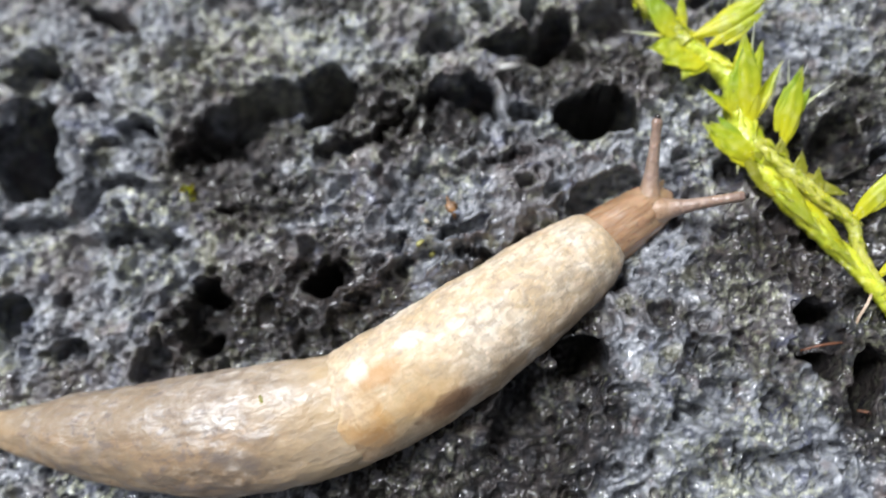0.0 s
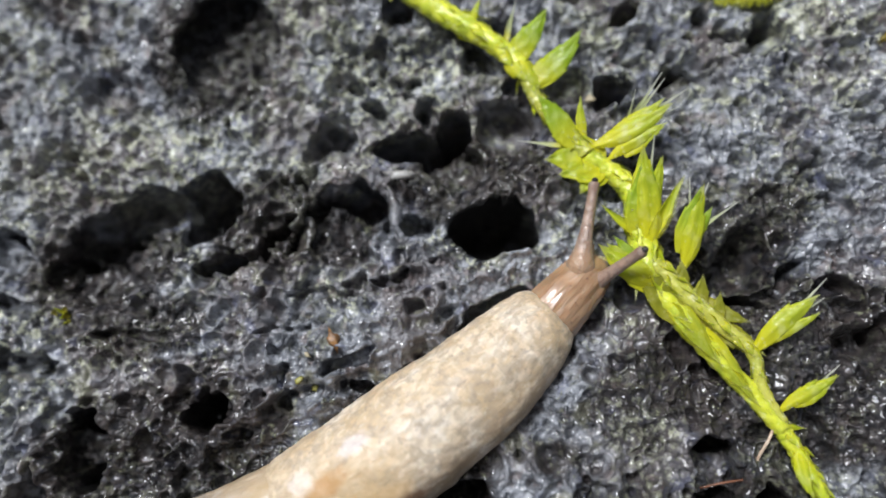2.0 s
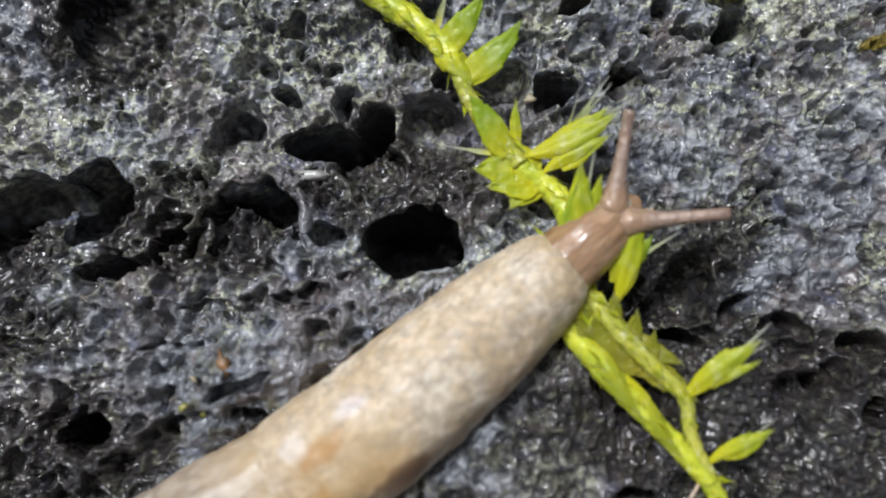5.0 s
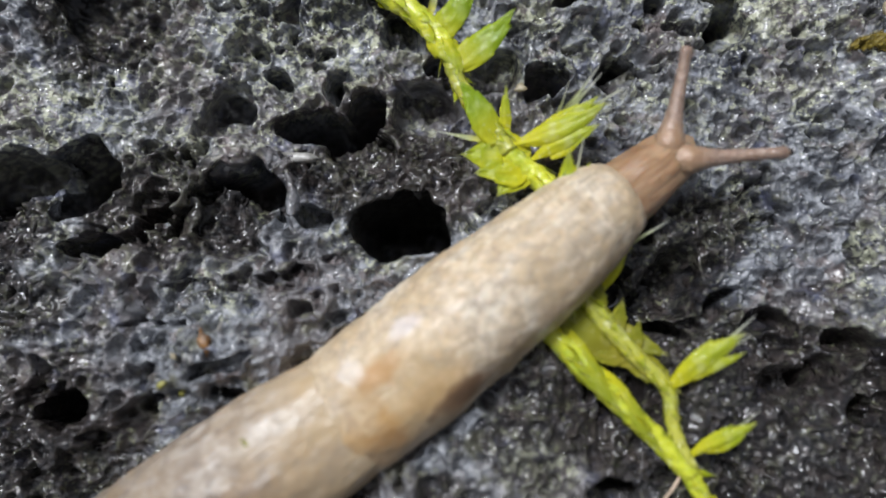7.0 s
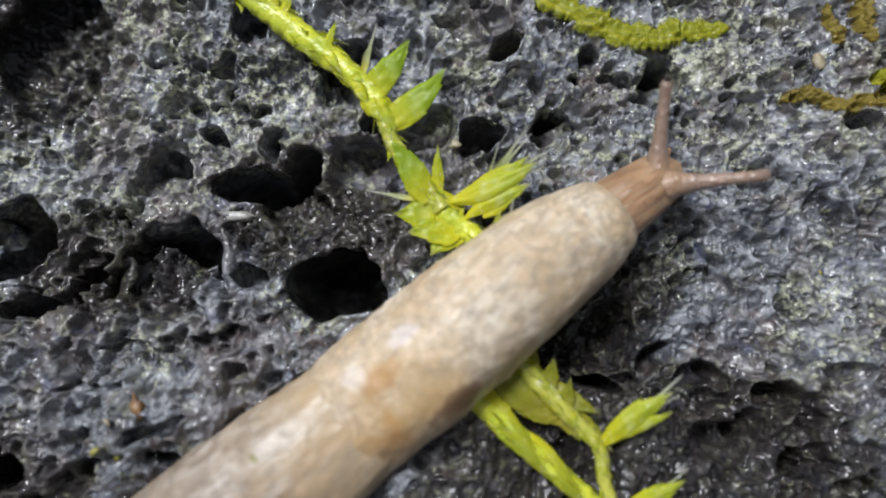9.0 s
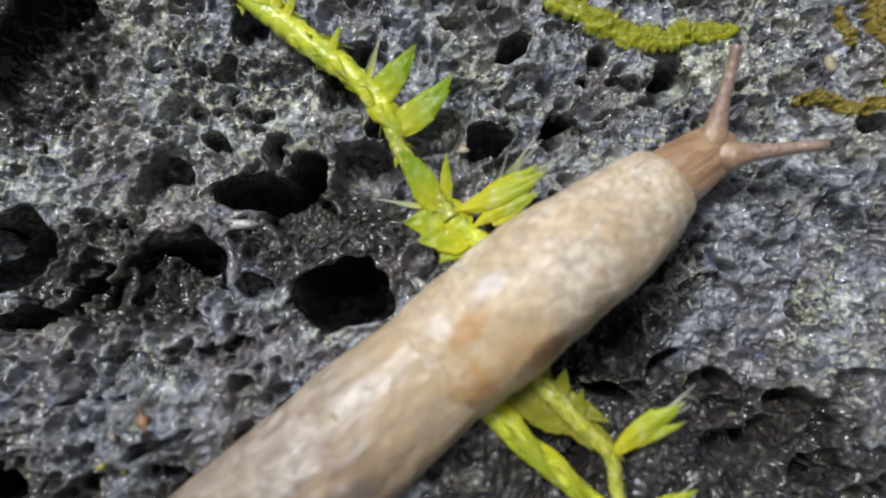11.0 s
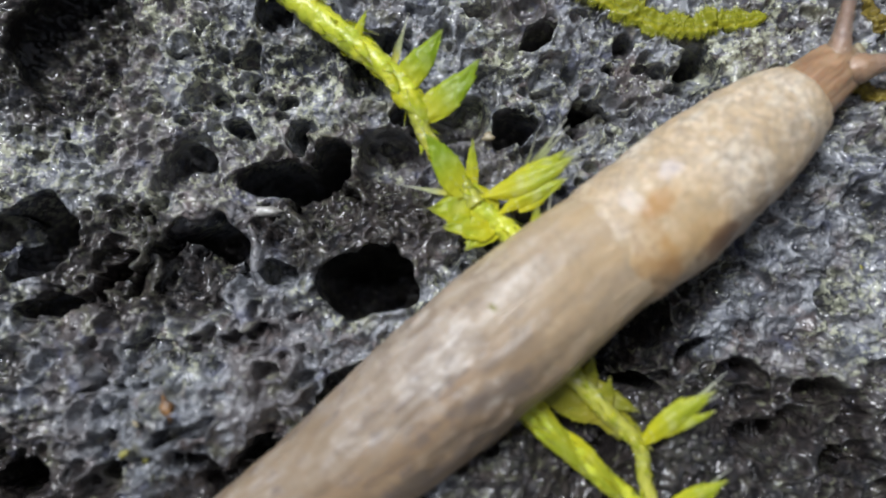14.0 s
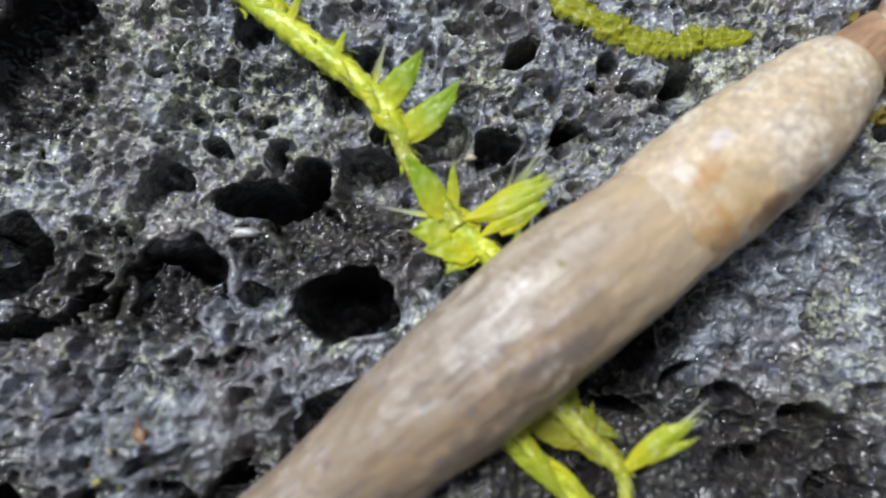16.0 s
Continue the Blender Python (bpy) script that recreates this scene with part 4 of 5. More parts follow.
def slug_rows():
    times = [i * 0.5 for i in range(33)]
    rows = {}
    for t in times:
        front, shield, neck, bearing = (float(np.interp(t, CRAWL[:, 0], CRAWL[:, i])) for i in range(1, 5))
        long = 1 + 0.38 * max(0.0, (17.7 - shield) / 4.0)
        x, y, z, yaw = on_track(front, t)
        root = place_mm(x, y, z, yaw)
        rows.setdefault(SLUG, []).append((t, root))
        back = root.inverted()
        for kind, at, ob in SLICES:
            u = front + at * shield / SHIELD if kind == "shield" else front - shield + at * long
            px, py, pz, pyaw = on_track(u, t)
            climb = on_track(u + 0.5, t)[2] - on_track(u - 0.5, t)[2]
            rows.setdefault(ob, []).append((t, back @ place_mm(px, py, pz, pyaw, -math.atan(climb))))
        hb = radians(bearing)
        fx, fy = x + neck * math.cos(hb), y + neck * math.sin(hb)
        fz = z - 0.1
        head = place_mm(fx, fy, fz, hb)
        rows.setdefault(SLUG_HEAD, []).append((t, back @ head))
        lb, ll, rb, rl = (float(np.interp(t, FEELERS[:, 0], FEELERS[:, i])) for i in range(1, 5))
        for side, ob in SLUG_FEELERS:
            b, shown = (radians(lb), ll) if side > 0 else (radians(rb), rl)
            base = head @ Vector((-0.05 * MM, 0.72 * side * MM, 1.95 * MM))
            slide = min(0.0, (shown - 5.2) * 0.55)
            lift = math.acos(min(0.99, shown / (5.2 + slide)))
            m = Matrix.Translation(base) @ Euler((0, -lift, b)).to_matrix().to_4x4() @ Matrix.Translation((slide * MM, 0, 0))
            rows.setdefault(ob, []).append((t, back @ m))
    return rows


# ---- moss ----
def leaf_mesh(name, length, width, cup, curl, material, hair=0.0, thick=0.03):
    """A pointed, hollowed moss leaf that grows along +x from its base, with a thin solid blade."""
    rows_n, cols_n = 8, 5
    top, skin = [], []
    for i in range(rows_n):
        k = i / (rows_n - 1)
        w = width * 0.5 * (math.sin(math.pi * min(1, k * 0.80 + 0.20)) ** 0.9) * (1.08 - 0.45 * k)
        if k > 0.84:
            w = width * 0.5 * (1 - k) / 0.16 * 0.26 + 0.02
        x = length * k + (hair * max(0, k - 0.86) / 0.14)
        for j in range(cols_n):
            v = j / (cols_n - 1) * 2 - 1
            q = v * (1 + 0.42 * noise.noise(Vector((k * 7.0, v * 2, length * 3 + width * 7))))
            top.append((x, w * q, curl * length * k * k + 0.55 * cup * w * q * q + 0.05 * length * noise.noise(Vector((k * 3.0, v, length * 5)))))
            skin.append((k, w * v / max(width, 0.01), abs(v)))
    n = len(top)
    verts = [(x, y, z + thick / 2) for x, y, z in top] + [(x, y, z - thick / 2) for x, y, z in top]
    faces = []
    for i in range(rows_n - 1):
        for j in range(cols_n - 1):
            a = i * cols_n + j
            q = (a, a + cols_n, a + cols_n + 1, a + 1)
            faces.append(q[::-1])
            faces.append(tuple(n + v for v in q))
    edge = [j for j in range(cols_n)] + [i * cols_n + cols_n - 1 for i in range(1, rows_n)] + [(rows_n - 1) * cols_n + j for j in range(cols_n - 2, -1, -1)] + [i * cols_n for i in range(rows_n - 2, 0, -1)]
    for a, b in zip(edge, edge[1:] + edge[:1]):
        faces.append((a, b, n + b, n + a))
    return mesh_from(name, verts, faces, material, skin + skin)


LEAVES = {
    "scale": [leaf_mesh("leaf", 1.25, 0.95, 0.5, -0.05, MOSS, 0.2), leaf_mesh("leaf", 1.4, 0.8, 0.5, 0.03, MOSS, 0.3), leaf_mesh("leaf", 1.35, 0.7, 0.5, 0.0, MOSS_PALE, 0.4), leaf_mesh("leaf", 1.2, 0.9, 0.4, 0.0, MOSS_PALE, 0.1)],
    "dull": [leaf_mesh("leaf", 1.3, 0.9, 0.5, -0.03, MOSS_SHADED, 0.2), leaf_mesh("leaf", 1.35, 0.7, 0.5, 0.0, MOSS_SHADED, 0.3)],
    "bud": [leaf_mesh("leaf", 2.6, 1.5, 0.6, 0.03, MOSS), leaf_mesh("leaf", 2.9, 1.35, 0.6, 0.0, MOSS, 0.2), leaf_mesh("leaf", 2.5, 1.3, 0.7, 0.05, MOSS_PALE, 0.25)],
    "hair": [leaf_mesh("leaf", 2.8, 0.45, 0.6, 0.05, MOSS_HAIR, 1.2, 0.04), leaf_mesh("leaf", 2.2, 0.35, 0.5, 0.12, MOSS_HAIR, 1.0, 0.04)],
    "old": [leaf_mesh("leaf", 1.2, 0.8, 0.5, 0.0, MOSS_OLD), leaf_mesh("leaf", 1.0, 0.6, 0.5, 0.1, MOSS_OLD)],
}


def tube_mesh(name, points, radii, material, around=10, wobble=0.12, seed=0):
    p = np.asarray(points, float)
    verts = []
    for i, q in enumerate(p):
        d = Vector(p[min(i + 1, len(p) - 1)] - p[max(i - 1, 0)]).normalized()
        side = d.cross(Vector((0, 0, 1))).normalized()
        up = side.cross(d)
        for k in range(around):
            t = 2 * math.pi * k / around
            r = float(radii[i]) * (1 + wobble * noise.noise(Vector((i * 0.45 + seed, 2 * math.cos(t), 2 * math.sin(t)))))
            verts.append(Vector(q) + r * (math.cos(t) * side + math.sin(t) * up))
    verts += [Vector(p[0]), Vector(p[-1])]
    return mesh_from(name, verts, loft_faces(len(p), around), material)


def frame_along(at, d, spin):
    """A pose at a place with x along d, turned about d."""
    q = Vector(d).normalized().to_track_quat("X", "Z").to_matrix().to_4x4()
    return Matrix.Translation(Vector(at) * MM) @ q @ Euler((spin, 0, 0)).to_matrix().to_4x4()


def shoot(parent, nodes, radii, rng, every=0.24, spread=9, kind="scale", stem=STEM, name="stem", bare=0.08, size=0.82, thick=0.80, lumpy=0.28):
    """A leafy stem: a tapered tube with leaves set round it in a spiral, overlapping like scales."""
    line = smooth_line(nodes, 14)
    r = np.interp(np.linspace(0, 1, len(line)), np.linspace(0, 1, len(radii)), radii)
    core = np.maximum(r * thick, 0.12)
    ob = part(name, tube_mesh("stem", line, core, stem, 14, lumpy, rng.uniform(0, 99)), parent)
    dist = np.concatenate([[0], np.cumsum(np.linalg.norm(np.diff(line, axis=0), axis=1))])
    s, spin = 0.1, rng.uniform(0, 6)
    while s < dist[-1]:
        at = [np.interp(s, dist, line[:, i]) for i in range(3)]
        ahead = [np.interp(s + 0.3, dist, line[:, i]) - np.interp(s - 0.3, dist, line[:, i]) for i in range(3)]
        rad = np.interp(s, dist, r)
        if rng.random() >= bare and rad > 0.2:
            me = rng.choice(LEAVES[kind])
            scale = rad / 0.85 * rng.uniform(0.5, 1.45) * size
            m = frame_along(at, ahead, spin) @ Matrix.Translation((0, 0, rad * thick * 0.8 * MM)) @ Euler((0, radians(-rng.gauss(spread, 7)), radians(rng.gauss(0, 20)))).to_matrix().to_4x4()
            part("leaf", me, ob, m=m @ Matrix.Scale(scale, 4))
        s += every * rng.uniform(0.75, 1.25) * max(0.55, rad / 0.85)
        spin += 2.4 + rng.gauss(0, 0.25)
    return ob


def plump_leaf(parent, base, tip, wide, material, flat=0.45, name="leaf", seed=0.0, foot=0.10, teeth=5):
    """A soft leaf, or leaves grown into one flat lobe: broad in its middle, creased along, with small forward teeth at both margins."""
    base, tip = Vector(base), Vector(tip)
    d = tip - base
    long = d.length
    small = min(1.0, 1.3 / wide)
    rings, around = 34, 24
    verts, skin = [], []
    for i in range(rings):
        k = i / (rings - 1)
        w = 0.5 * wide * max(0.05, math.sin(math.pi * (foot + (0.98 - foot) * k) ** (0.9 if foot > 0.05 else 1.15))) ** 0.8 * (1 - 0.45 * k * k)
        for j in range(around):
            t = 2 * math.pi * j / around
            c, q = math.cos(t), math.sin(t)
            side = 0.0 if c > 0 else 0.47
            saw = (k * teeth + side + 0.35 * noise.noise(Vector((k * 4, seed, side)))) % 1.0
            tooth = saw ** 1.6 * abs(c) ** 5 * min(1.0, 4 * k) * (0.55 + 0.6 * noise.noise(Vector((k * teeth, seed + 3, side * 9))))
            crease = 0.13 * math.sin(6 * c + 3 * k + seed) * abs(q)
            r = 1 + 0.16 * noise.noise(Vector((k * 3 + seed, c * 1.5, q * 1.5))) + 0.17 * tooth * small
            y = w * r * c
            z = w * flat * (q * (1 - 0.55 * abs(c) ** 4) + crease) + 0.06 * wide * noise.noise(Vector((k * 6, c * 3, seed)))
            verts.append((long * (k + 0.4 * tooth * small / teeth), y + 0.05 * long * math.sin(k * 3 + seed), z + 0.10 * long * k * k + 0.14 * w * c * c))
            skin.append((0.90 * k, y / wide, 0.95 * abs(c) ** 3 * (0.3 + 0.7 * k)))
    for i in (0, rings - 1):
        ring = verts[i * around:(i + 1) * around]
        verts.append(tuple(sum(v[n] for v in ring) / around + (0.06 * long if n == 0 and i else 0) for n in range(3)))
        skin.append((0.92 * i / (rings - 1), 0, 0))
    return part(name, mesh_from("leaf", verts, loft_faces(rings, around), material, skin), parent, m=frame_along(base, d, 0))


def under(child, parent):
    """Sets a leaf that was placed on the stone into its shoot's space."""
    child.matrix_basis = parent.matrix_basis.inverted() @ child.matrix_basis
    return child


def bud(parent, base, tip, rng, leaves=3, fat=1.0, hairs=(), material=None):
    """A side shoot: soft leaves folded round each other, some drawn out into a glassy hair point."""
    base, tip = Vector(base), Vector(tip)
    d = tip - base
    long = d.length
    across = Vector((-d.y, d.x, 0)).normalized()
    ob = plump_leaf(parent, base, tip, 0.33 * long * fat, material or MOSS, 0.6, "side_shoot", rng.uniform(0, 9), 0.02, 4)
    for i in range(leaves):
        a = (i - (leaves - 1) / 2) / max(1, leaves - 1)
        at = base + d * rng.uniform(0.15, 0.35) + across * 0.10 * long * fat * a
        end = base + d * rng.uniform(0.74, 0.96) + across * 0.20 * long * fat * a + Vector((0, 0, 0.15 + 0.1 * i))
        under(plump_leaf(ob, at, end, 0.20 * long * fat, rng.choice([MOSS, MOSS_PALE, material or MOSS_GREEN]), 0.4, "leaf", rng.uniform(0, 9), 0.06, 3), ob)
    back = ob.matrix_basis.inverted()
    for end in hairs:
        e = Vector(end)
        at = base + d * 0.45
        k = (e - at).length / 3.6
        part("leaf", rng.choice(LEAVES["hair"]), ob, m=back @ frame_along(at, e - at, rng.gauss(0, 0.4)) @ Matrix.Diagonal((k, k, k, 1)))
    return ob


def single_leaf(parent, base, tip, spin, kind, index, wide=1.0):
    base, tip = Vector(base), Vector(tip)
    me = LEAVES[kind][index]
    k = (tip - base).length / {"scale": 1.5, "bud": 2.7, "hair": 3.6, "old": 1.1}[kind]
    part("leaf", me, parent, m=parent.matrix_basis.inverted() @ frame_along(base, tip - base, spin) @ Matrix.Diagonal((k, k * wide, k, 1)))


def build_moss():
    rng = random.Random(4)
    moss = tagged(new("moss_strand"), "yellow-green feathery moss strand lying across the wet stone", "moss")
    upper = shoot(moss, [(-14.5, 17.5, 1.0), (-10.7, 14.2, 1.3), (-7.9, 11.8, 1.5), (-5.3, 9.8, 1.6), (-3.2, 7.7, 1.6)], [1.0, 1.0, 0.95, 0.85, 0.7], rng)
    single_leaf(upper, (-4.3, 9.3, 1.9), (-3.5, 11.7, 2.6), 0.4, "hair", 0, 1.5)
    for base, tip, wide in (((-6.6, 10.7, 1.8), (-5.6, 12.2, 2.3), 0.55), ((-9.0, 12.6, 1.9), (-8.0, 14.4, 2.4), 0.6), ((-9.6, 13.0, 1.9), (-9.2, 14.7, 2.4), 0.5)):
        plump_leaf(upper, base, tip, wide, MOSS_PALE, seed=wide * 20)
    plump_leaf(upper, (-3.7, 7.7, 1.6), (-1.7, 11.0, 2.4), 1.7, MOSS_GREEN, 0.3, seed=1.0, teeth=3)
    plump_leaf(upper, (-2.9, 6.3, 1.6), (0.4, 9.3, 2.4), 1.8, MOSS_GREEN, 0.3, seed=3.0, teeth=3)
    plump_leaf(upper, (-3.9, 8.6, 1.5), (-2.5, 6.0, 1.7), 1.7, MOSS, 0.7, seed=5.0)
    neck = shoot(moss, [(-3.2, 7.7, 1.6), (-2.7, 6.0, 1.5), (-1.7, 4.3, 1.5), (-0.6, 3.1, 1.5), (0.3, 1.6, 1.5)], [0.68, 0.58, 0.6, 0.6, 0.7], rng, stem=STEM_PALE)
    plump_leaf(neck, (-0.2, 2.2, 1.7), (-2.6, 5.2, 2.1), 1.7, MOSS_GREEN, 0.35, seed=2.0)
    plump_leaf(neck, (0.3, 2.5, 1.6), (0.0, 5.1, 2.3), 0.65, MOSS_PALE, seed=7.0)
    fan = plump_leaf(moss, (1.5, 1.3, 1.35), (-2.2, 1.5, 1.55), 2.7, MOSS, 0.2, "side_shoot", 4.0, 0.06, 4)
    for base, tip, wide in (((1.5, 1.1, 1.5), (-1.4, 0.3, 1.5), 2.2), ((1.4, 1.0, 1.45), (-0.2, -0.8, 1.3), 1.7)):
        under(plump_leaf(fan, base, tip, wide, MOSS, 0.2, "leaf", wide * 9, 0.06, 4), fan)
    single_leaf(fan, (-0.9, 2.2, 1.7), (-3.6, 2.6, 1.9), 0.1, "hair", 0, 1.2)
    bud(moss, (0.5, 2.0, 1.6), (5.3, 4.0, 2.5), rng, 3, 0.85, ((5.4, 6.0, 3.0), (3.4, 5.5, 2.8), (4.7, 5.7, 3.0), (6.0, 4.7, 2.8), (6.2, 4.1, 2.7)), MOSS_PALE)
    bud(moss, (1.5, 1.0, 1.6), (4.9, 2.9, 2.4), rng, 2, 0.8, ((5.2, 3.4, 2.6),), MOSS_PALE)
    shoot(moss, [(0.3, 1.6, 1.4), (1.8, 0.4, 1.2), (2.9, -1.0, 1.2), (3.1, -3.9, 1.3), (3.2, -6.3, 1.3)], [0.68, 0.8, 0.9, 0.98, 1.05], rng)
    top = bud(moss, (3.1, -4.9, 1.5), (3.7, 1.2, 2.6), rng, 3, 1.0, ((4.2, 2.6, 2.9),))
    single_leaf(top, (3.6, -3.8, 1.9), (5.5, -0.8, 2.4), 0.3, "bud", 1, 0.6)
    single_leaf(top, (2.8, -3.6, 1.8), (0.9, -1.8, 2.0), -0.3, "bud", 1, 0.5)
    flap = bud(moss, (4.2, -7.3, 1.6), (0.7, -4.2, 1.9), rng, 3, 1.2)
    single_leaf(flap, (3.4, -6.0, 1.9), (0.4, -4.9, 1.8), 0.2, "bud", 2)
    bud(moss, (5.0, -6.0, 1.4), (6.9, -1.3, 2.4), rng, 3, 0.9, ((8.3, -2.4, 2.6), (7.3, -0.6, 2.7), (5.9, -0.9, 2.6)))
    # lower stem that the slug pushes aside as it climbs over: its pose turns about its lower end
    pushed = shoot(moss, [(3.0 - 9.9, -5.6 + 15.3, 1.3), (4.8 - 9.9, -8.5 + 15.3, 1.3), (6.6 - 9.9, -10.9 + 15.3, 1.2), (8.4 - 9.9, -13.2 + 15.3, 1.2), (0.0, 0.0, 1.1)],
                   [0.8, 0.86, 0.78, 0.68, 0.62], rng, spread=4, bare=0.3, kind="dull", name="pushed_stem")
    pushed.matrix_basis = place_mm(9.9, -15.3, 0)
    for a, b, wide in (((3.4, -6.4, 1.5), (6.8, -11.2, 1.5), 1.6), ((5.4, -9.2, 1.45), (8.6, -13.6, 1.4), 1.15)):
        under(plump_leaf(pushed, a, b, wide, MOSS_SHADED, 0.4, "leaf", wide, 0.06), pushed)
    shoot(moss, [(9.7, -15.0, 1.1), (10.5, -16.4, 1.0), (11.4, -18.4, 1.0), (12.7, -21.2, 0.9)], [0.62, 0.58, 0.5, 0.12], rng)
    shoot(moss, [(3.6, -5.4, 1.5), (5.3, -7.4, 1.6), (7.0, -9.2, 1.6), (8.6, -10.9, 1.6), (9.0, -12.9, 1.4), (9.9, -14.9, 1.2)], [0.72, 0.66, 0.56, 0.48, 0.42, 0.42], rng, kind="dull", stem=STEM_PALE)
    clump = plump_leaf(moss, (7.4, -10.0, 1.2), (2.6, -5.2, 1.4), 3.0, MOSS_BROWN_SHADED, 0.25, "side_shoot", 6.0, 0.03, 7)
    for base, tip, wide in (((5.6, -8.0, 1.4), (3.4, -8.4, 1.3), 1.3), ((6.0, -8.6, 1.4), (6.2, -6.3, 1.7), 1.1), ((6.6, -9.2, 1.4), (4.4, -9.3, 1.3), 1.2),
                            ((7.0, -9.6, 1.5), (7.2, -7.4, 1.7), 0.9), ((5.0, -7.8, 1.5), (5.0, -5.4, 1.8), 1.2),
                            ((6.6, -8.6, 1.2), (9.2, -11.2, 1.2), 1.5), ((5.6, -7.4, 1.2), (8.6, -9.2, 1.3), 1.4)):
        under(plump_leaf(clump, base, tip, wide, MOSS_BROWN_SHADED, 0.3, "leaf", wide * 7, 0.06, 6), clump)
    bud(moss, (8.4, -11.0, 1.4), (12.1, -8.2, 2.6), rng, 2, 0.85, ((12.9, -7.9, 2.7), (12.5, -7.3, 2.7)), MOSS_PALE)
    bud(moss, (9.8, -14.5, 1.2), (12.7, -12.3, 2.0), rng, 2, 0.8, ((13.3, -11.6, 2.2),))
    bud(moss, (10.4, -15.8, 1.1), (10.9, -18.9, 1.5), rng, 2, 0.9)
    return pushed


def mat_mesh(nodes, radii, seed, material, steps=6):
    """A low, ragged film of moss that follows the stone."""
    line = smooth_line([(x, y, 0) for x, y in nodes], steps)
    rows_n, cols_n = len(line), 17
    r = np.interp(np.linspace(0, 1, rows_n), np.linspace(0, 1, len(radii)), radii)
    top, skin = [], []
    for i, q in enumerate(line):
        d = Vector(line[min(i + 1, rows_n - 1)] - line[max(i - 1, 0)]).normalized()
        side = d.cross(Vector((0, 0, 1)))
        end = min(1.0, min(i, rows_n - 1 - i) / 10.0)
        for j in range(cols_n):
            v = j / (cols_n - 1) * 2 - 1
            w = r[i] * (0.35 + 0.65 * end) * (1 + 0.5 * noise.noise(Vector((q[0] * 1.3 + seed, q[1] * 1.3, 2 if v > 0 else 7))) + 0.45 * noise.noise(Vector((q[0] * 4.5 + seed, q[1] * 4.5, 3 if v > 0 else 9))))
            x, y = q[0] + side.x * w * v, q[1] + side.y * w * v
            rise = 0.17 * (1 - v * v) + 0.16 * noise.noise(Vector((x * 2.2, y * 2.2, seed))) + 0.12 * noise.noise(Vector((x * 6, y * 6, seed)))
            top.append((x, y, max(stone_height(x, y), -0.35) + 0.04 + max(0.0, rise)))
            skin.append((0.55, v, max(abs(v), 1 - end)))
    n = len(top)
    verts = top + [(x, y, z - 0.14) for x, y, z in top]
    faces = []
    for i in range(rows_n - 1):
        for j in range(cols_n - 1):
            a = i * cols_n + j
            quad = (a, a + cols_n, a + cols_n + 1, a + 1)
            faces.append(quad[::-1])
            faces.append(tuple(n + k for k in quad))
    edge = list(range(cols_n)) + [i * cols_n + cols_n - 1 for i in range(1, rows_n)] + [(rows_n - 1) * cols_n + j for j in range(cols_n - 2, -1, -1)] + [i * cols_n for i in range(rows_n - 2, 0, -1)]
    for a, b in zip(edge, edge[1:] + edge[:1]):
        faces.append((a, b, n + b, n + a))
    return mesh_from("frond", verts, faces, material, skin + skin)


def build_old_moss():
    rng = random.Random(9)
    for nodes, radii, material, label in (
            ([(5.0, 16.0), (9.3, 13.4), (12.2, 12.6), (14.8, 12.8), (17.2, 13.1)], [0.7, 0.85, 0.8, 0.8, 0.5], MAT_GREEN, "dull yellow-green creeping moss strip on the stone"),
            ([(19.4, 8.3), (21.2, 8.7), (22.8, 8.0), (24.4, 8.3), (27.5, 8.8)], [0.3, 0.5, 0.55, 0.5, 0.6], MAT_BROWN, "brownish yellow withered moss strip on the stone"),
            ([(22.5, 14.2), (22.7, 12.9), (23.2, 11.6)], [0.4, 0.5, 0.35], MAT_BROWN, "ragged olive moss scrap on the stone"),
            ([(25.0, 15.2), (24.5, 13.4), (24.9, 11.6)], [0.6, 0.7, 0.45], MAT_BROWN, "ragged olive moss scrap on the stone"),
            ([(24.6, 9.4), (25.6, 9.6), (26.8, 9.3)], [0.5, 0.7, 0.5], MAT_GREEN, "yellow moss scrap on the stone")):
        ob = tagged(new("moss_strip"), label, "moss", "withered moss scraps")
        way = smooth_line(nodes, 6)
        wide = np.interp(np.linspace(0, 1, len(way)), np.linspace(0, 1, len(radii)), radii)
        fronds = len(nodes) - 1
        for i in range(fronds):
            k = slice(max(0, 6 * i - 2), min(len(way), 6 * i + 9))
            part("frond", mat_mesh(way[k], wide[k], rng.uniform(0, 50), material), ob)
    tuft = tagged(new("moss_tuft"), "tiny bright green moss tuft in a hollow", "moss")
    cx, cy = -33.26, -6.43
    for i in range(9):
        a = rng.uniform(0, 6.28)
        x, y = cx + rng.gauss(0, 0.25), cy + rng.gauss(0, 0.3)
        z = stone_height(x, y)
        single_leaf(tuft, (x, y, z), (x + 0.6 * math.cos(a), y + 0.6 * math.sin(a), z + 0.6), a, "old" if i % 2 else "bud", i % 2)


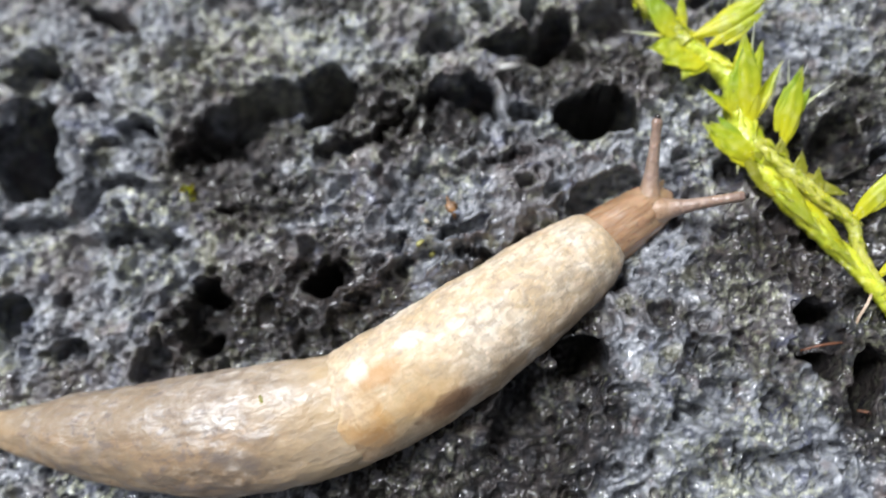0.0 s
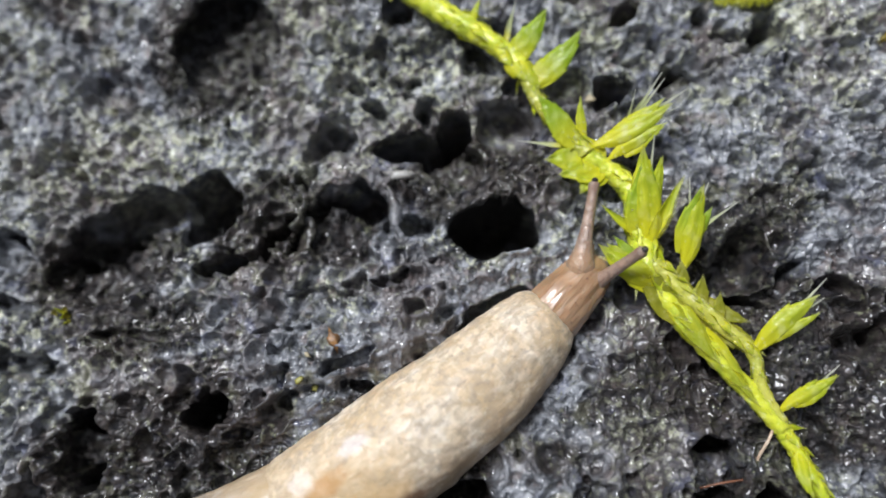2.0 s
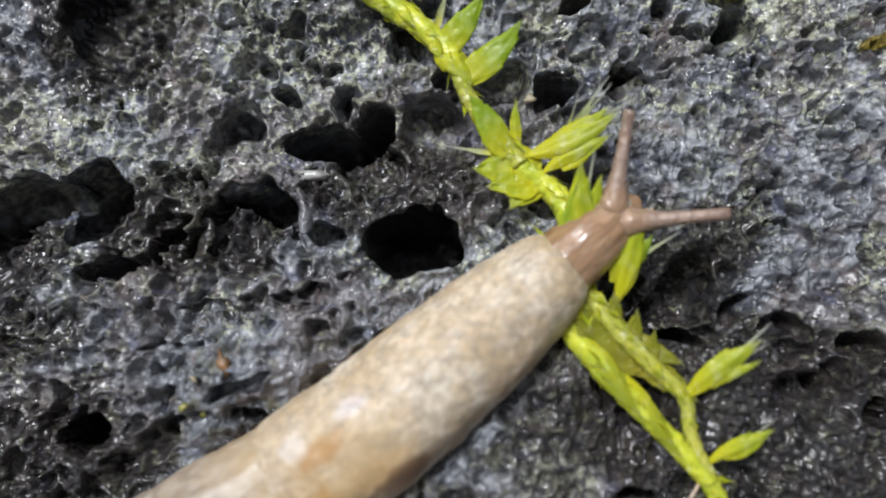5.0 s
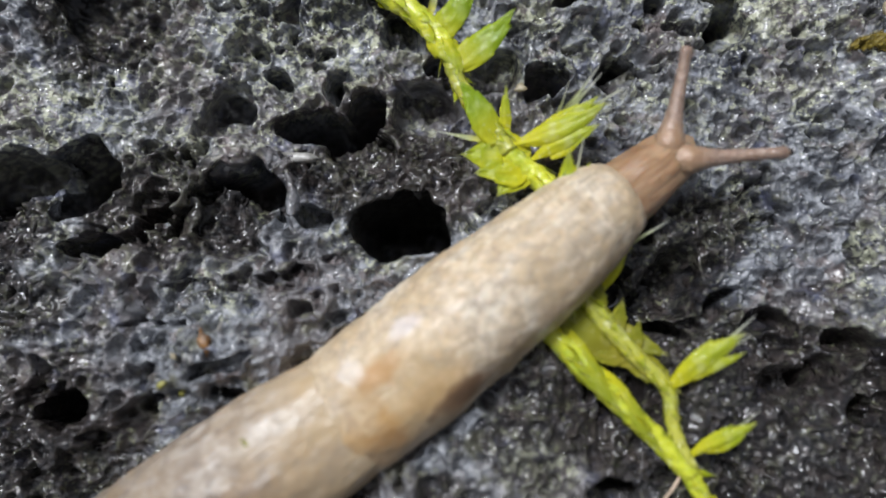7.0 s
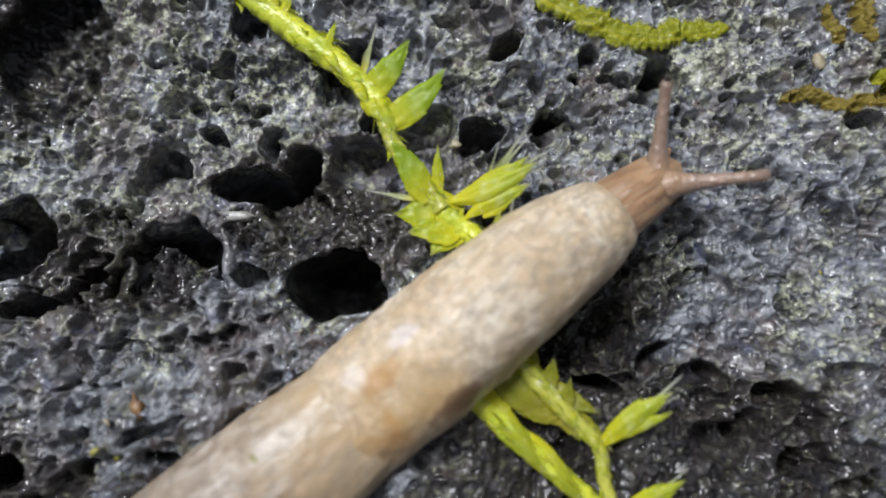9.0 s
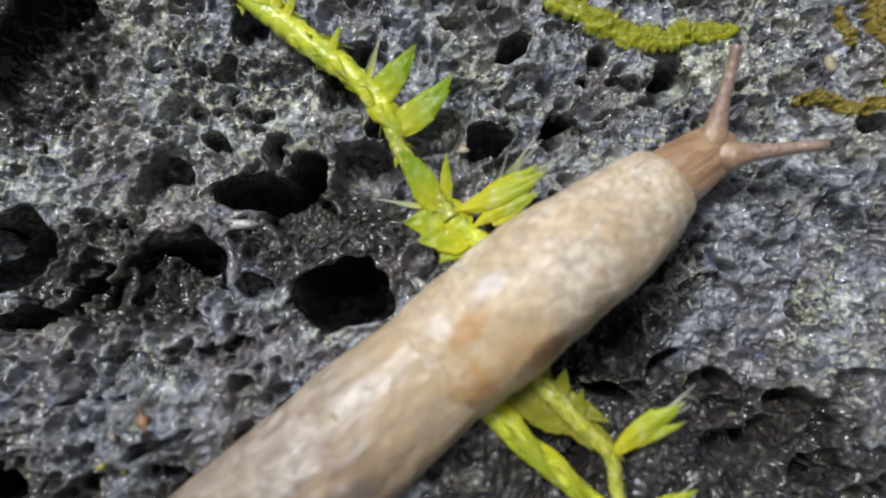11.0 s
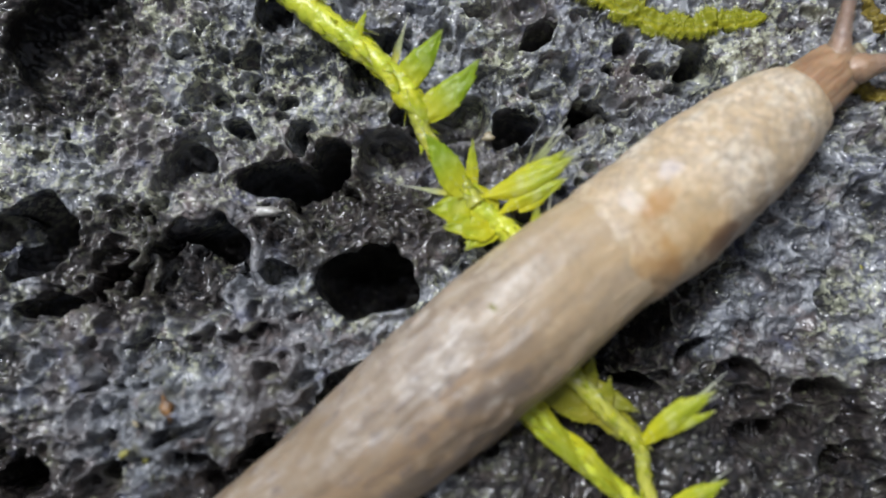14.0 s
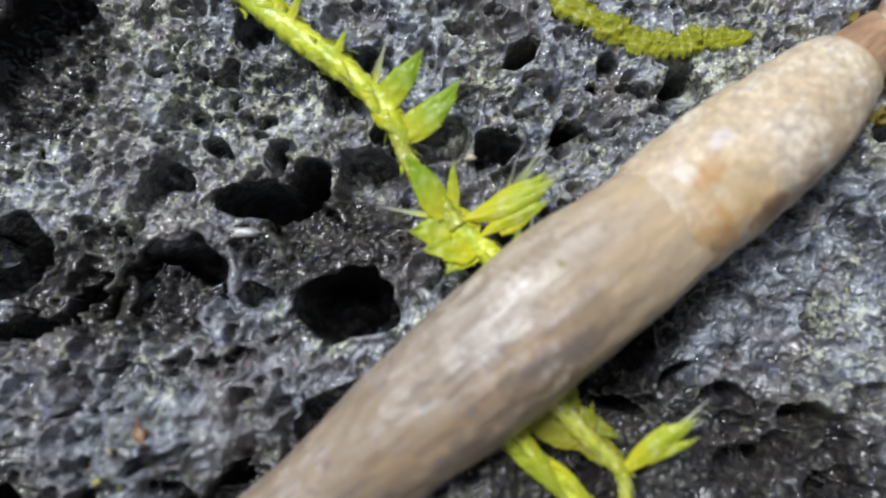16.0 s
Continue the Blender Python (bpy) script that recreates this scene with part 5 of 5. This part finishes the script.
def build_litter():
    def thread(name, label, nodes, r, material):
        tagged(new(name, tube_mesh(name, smooth_line(nodes, 8), [r] * (8 * (len(nodes) - 1) + 1), material, 8, 0.2)), label, "root")

    thread("rootlet", "thin pale rootlet curling under the moss", [(9.6, -14.9, 1.0), (9.0, -15.8, 1.3), (8.5, -16.7, 0.9), (8.3, -17.6, 0.3)], 0.09, ROOT)
    thread("rootlet", "thin rust-brown fibre over a hollow", [(5.2, -18.4, 0.2), (6.6, -18.1, 0.5), (8.2, -18.0, 0.3)], 0.07, FIBRE)
    thread("rootlet", "thin rust-brown fibre over a hollow", [(8.3, -22.0, -0.6), (9.1, -22.2, -0.4), (9.9, -22.6, -0.7)], 0.07, FIBRE)
    rng = random.Random(21)
    for x, y, r, mat, label in ((-15.44, -9.10, 0.42, CRUMB, "orange-brown crumb on the stone"), (-16.78, -11.70, 0.22, CRUMB_LIME, "yellow-green crumb on the stone"),
                                (-16.99, -9.87, 0.16, CRUMB_PALE, "pale crumb on the stone"), (22.00, 10.80, 0.42, CRUMB_PALE, "pale flake on the stone"),
                                (-17.43, -11.31, 0.2, CRUMB_LIME, "yellow-green crumb on the stone"), (21.40, -1.60, 0.22, CRUMB_LIME, "yellow-green crumb on the stone"),
                                (1.00, 5.69, 0.28, CRUMB_PALE, "pale crumb in a hollow")):
        ob = new("crumb", ball_mesh("crumb", r, mat, (1.4, 0.8, 0.35), 0.9, rng.uniform(0, 50)))
        ob.matrix_basis = place_mm(x, y, stone_height(x, y) + r * 0.12, rng.uniform(0, 3))
        tagged(ob, label, "crumb")
    # added piece that stands in for a pale ledge of the rim
    flake = new("stone_ledge", ball_mesh("stone_ledge", 0.55, FLAKE, (2.1, 0.55, 0.35), 0.7, 3.0))
    x, y = -11.56, 1.47
    flake.matrix_basis = place_mm(x, y, stone_height(x, y) + 0.1, radians(-3))
    tagged(flake, "narrow pale grey ledge of stone on the rim of a hollow", "stone flake")


PUSHED_STEM = build_moss()
build_old_moss()
build_litter()


def stem_rows():
    """The lower moss stem gives way while the slug creeps over it."""
    return [(t, place_mm(9.9, -15.3, 0, radians(a))) for t, a in ((0, 0), (3, 0), (3.5, 2), (4.5, 5), (7, 8.5), (8, 11.5), (9, 12), (16, 12))]


def motions():
    walk(PUSHED_STEM, stem_rows())
    for ob, rows in slug_rows().items():
        walk(ob, rows)


motions()
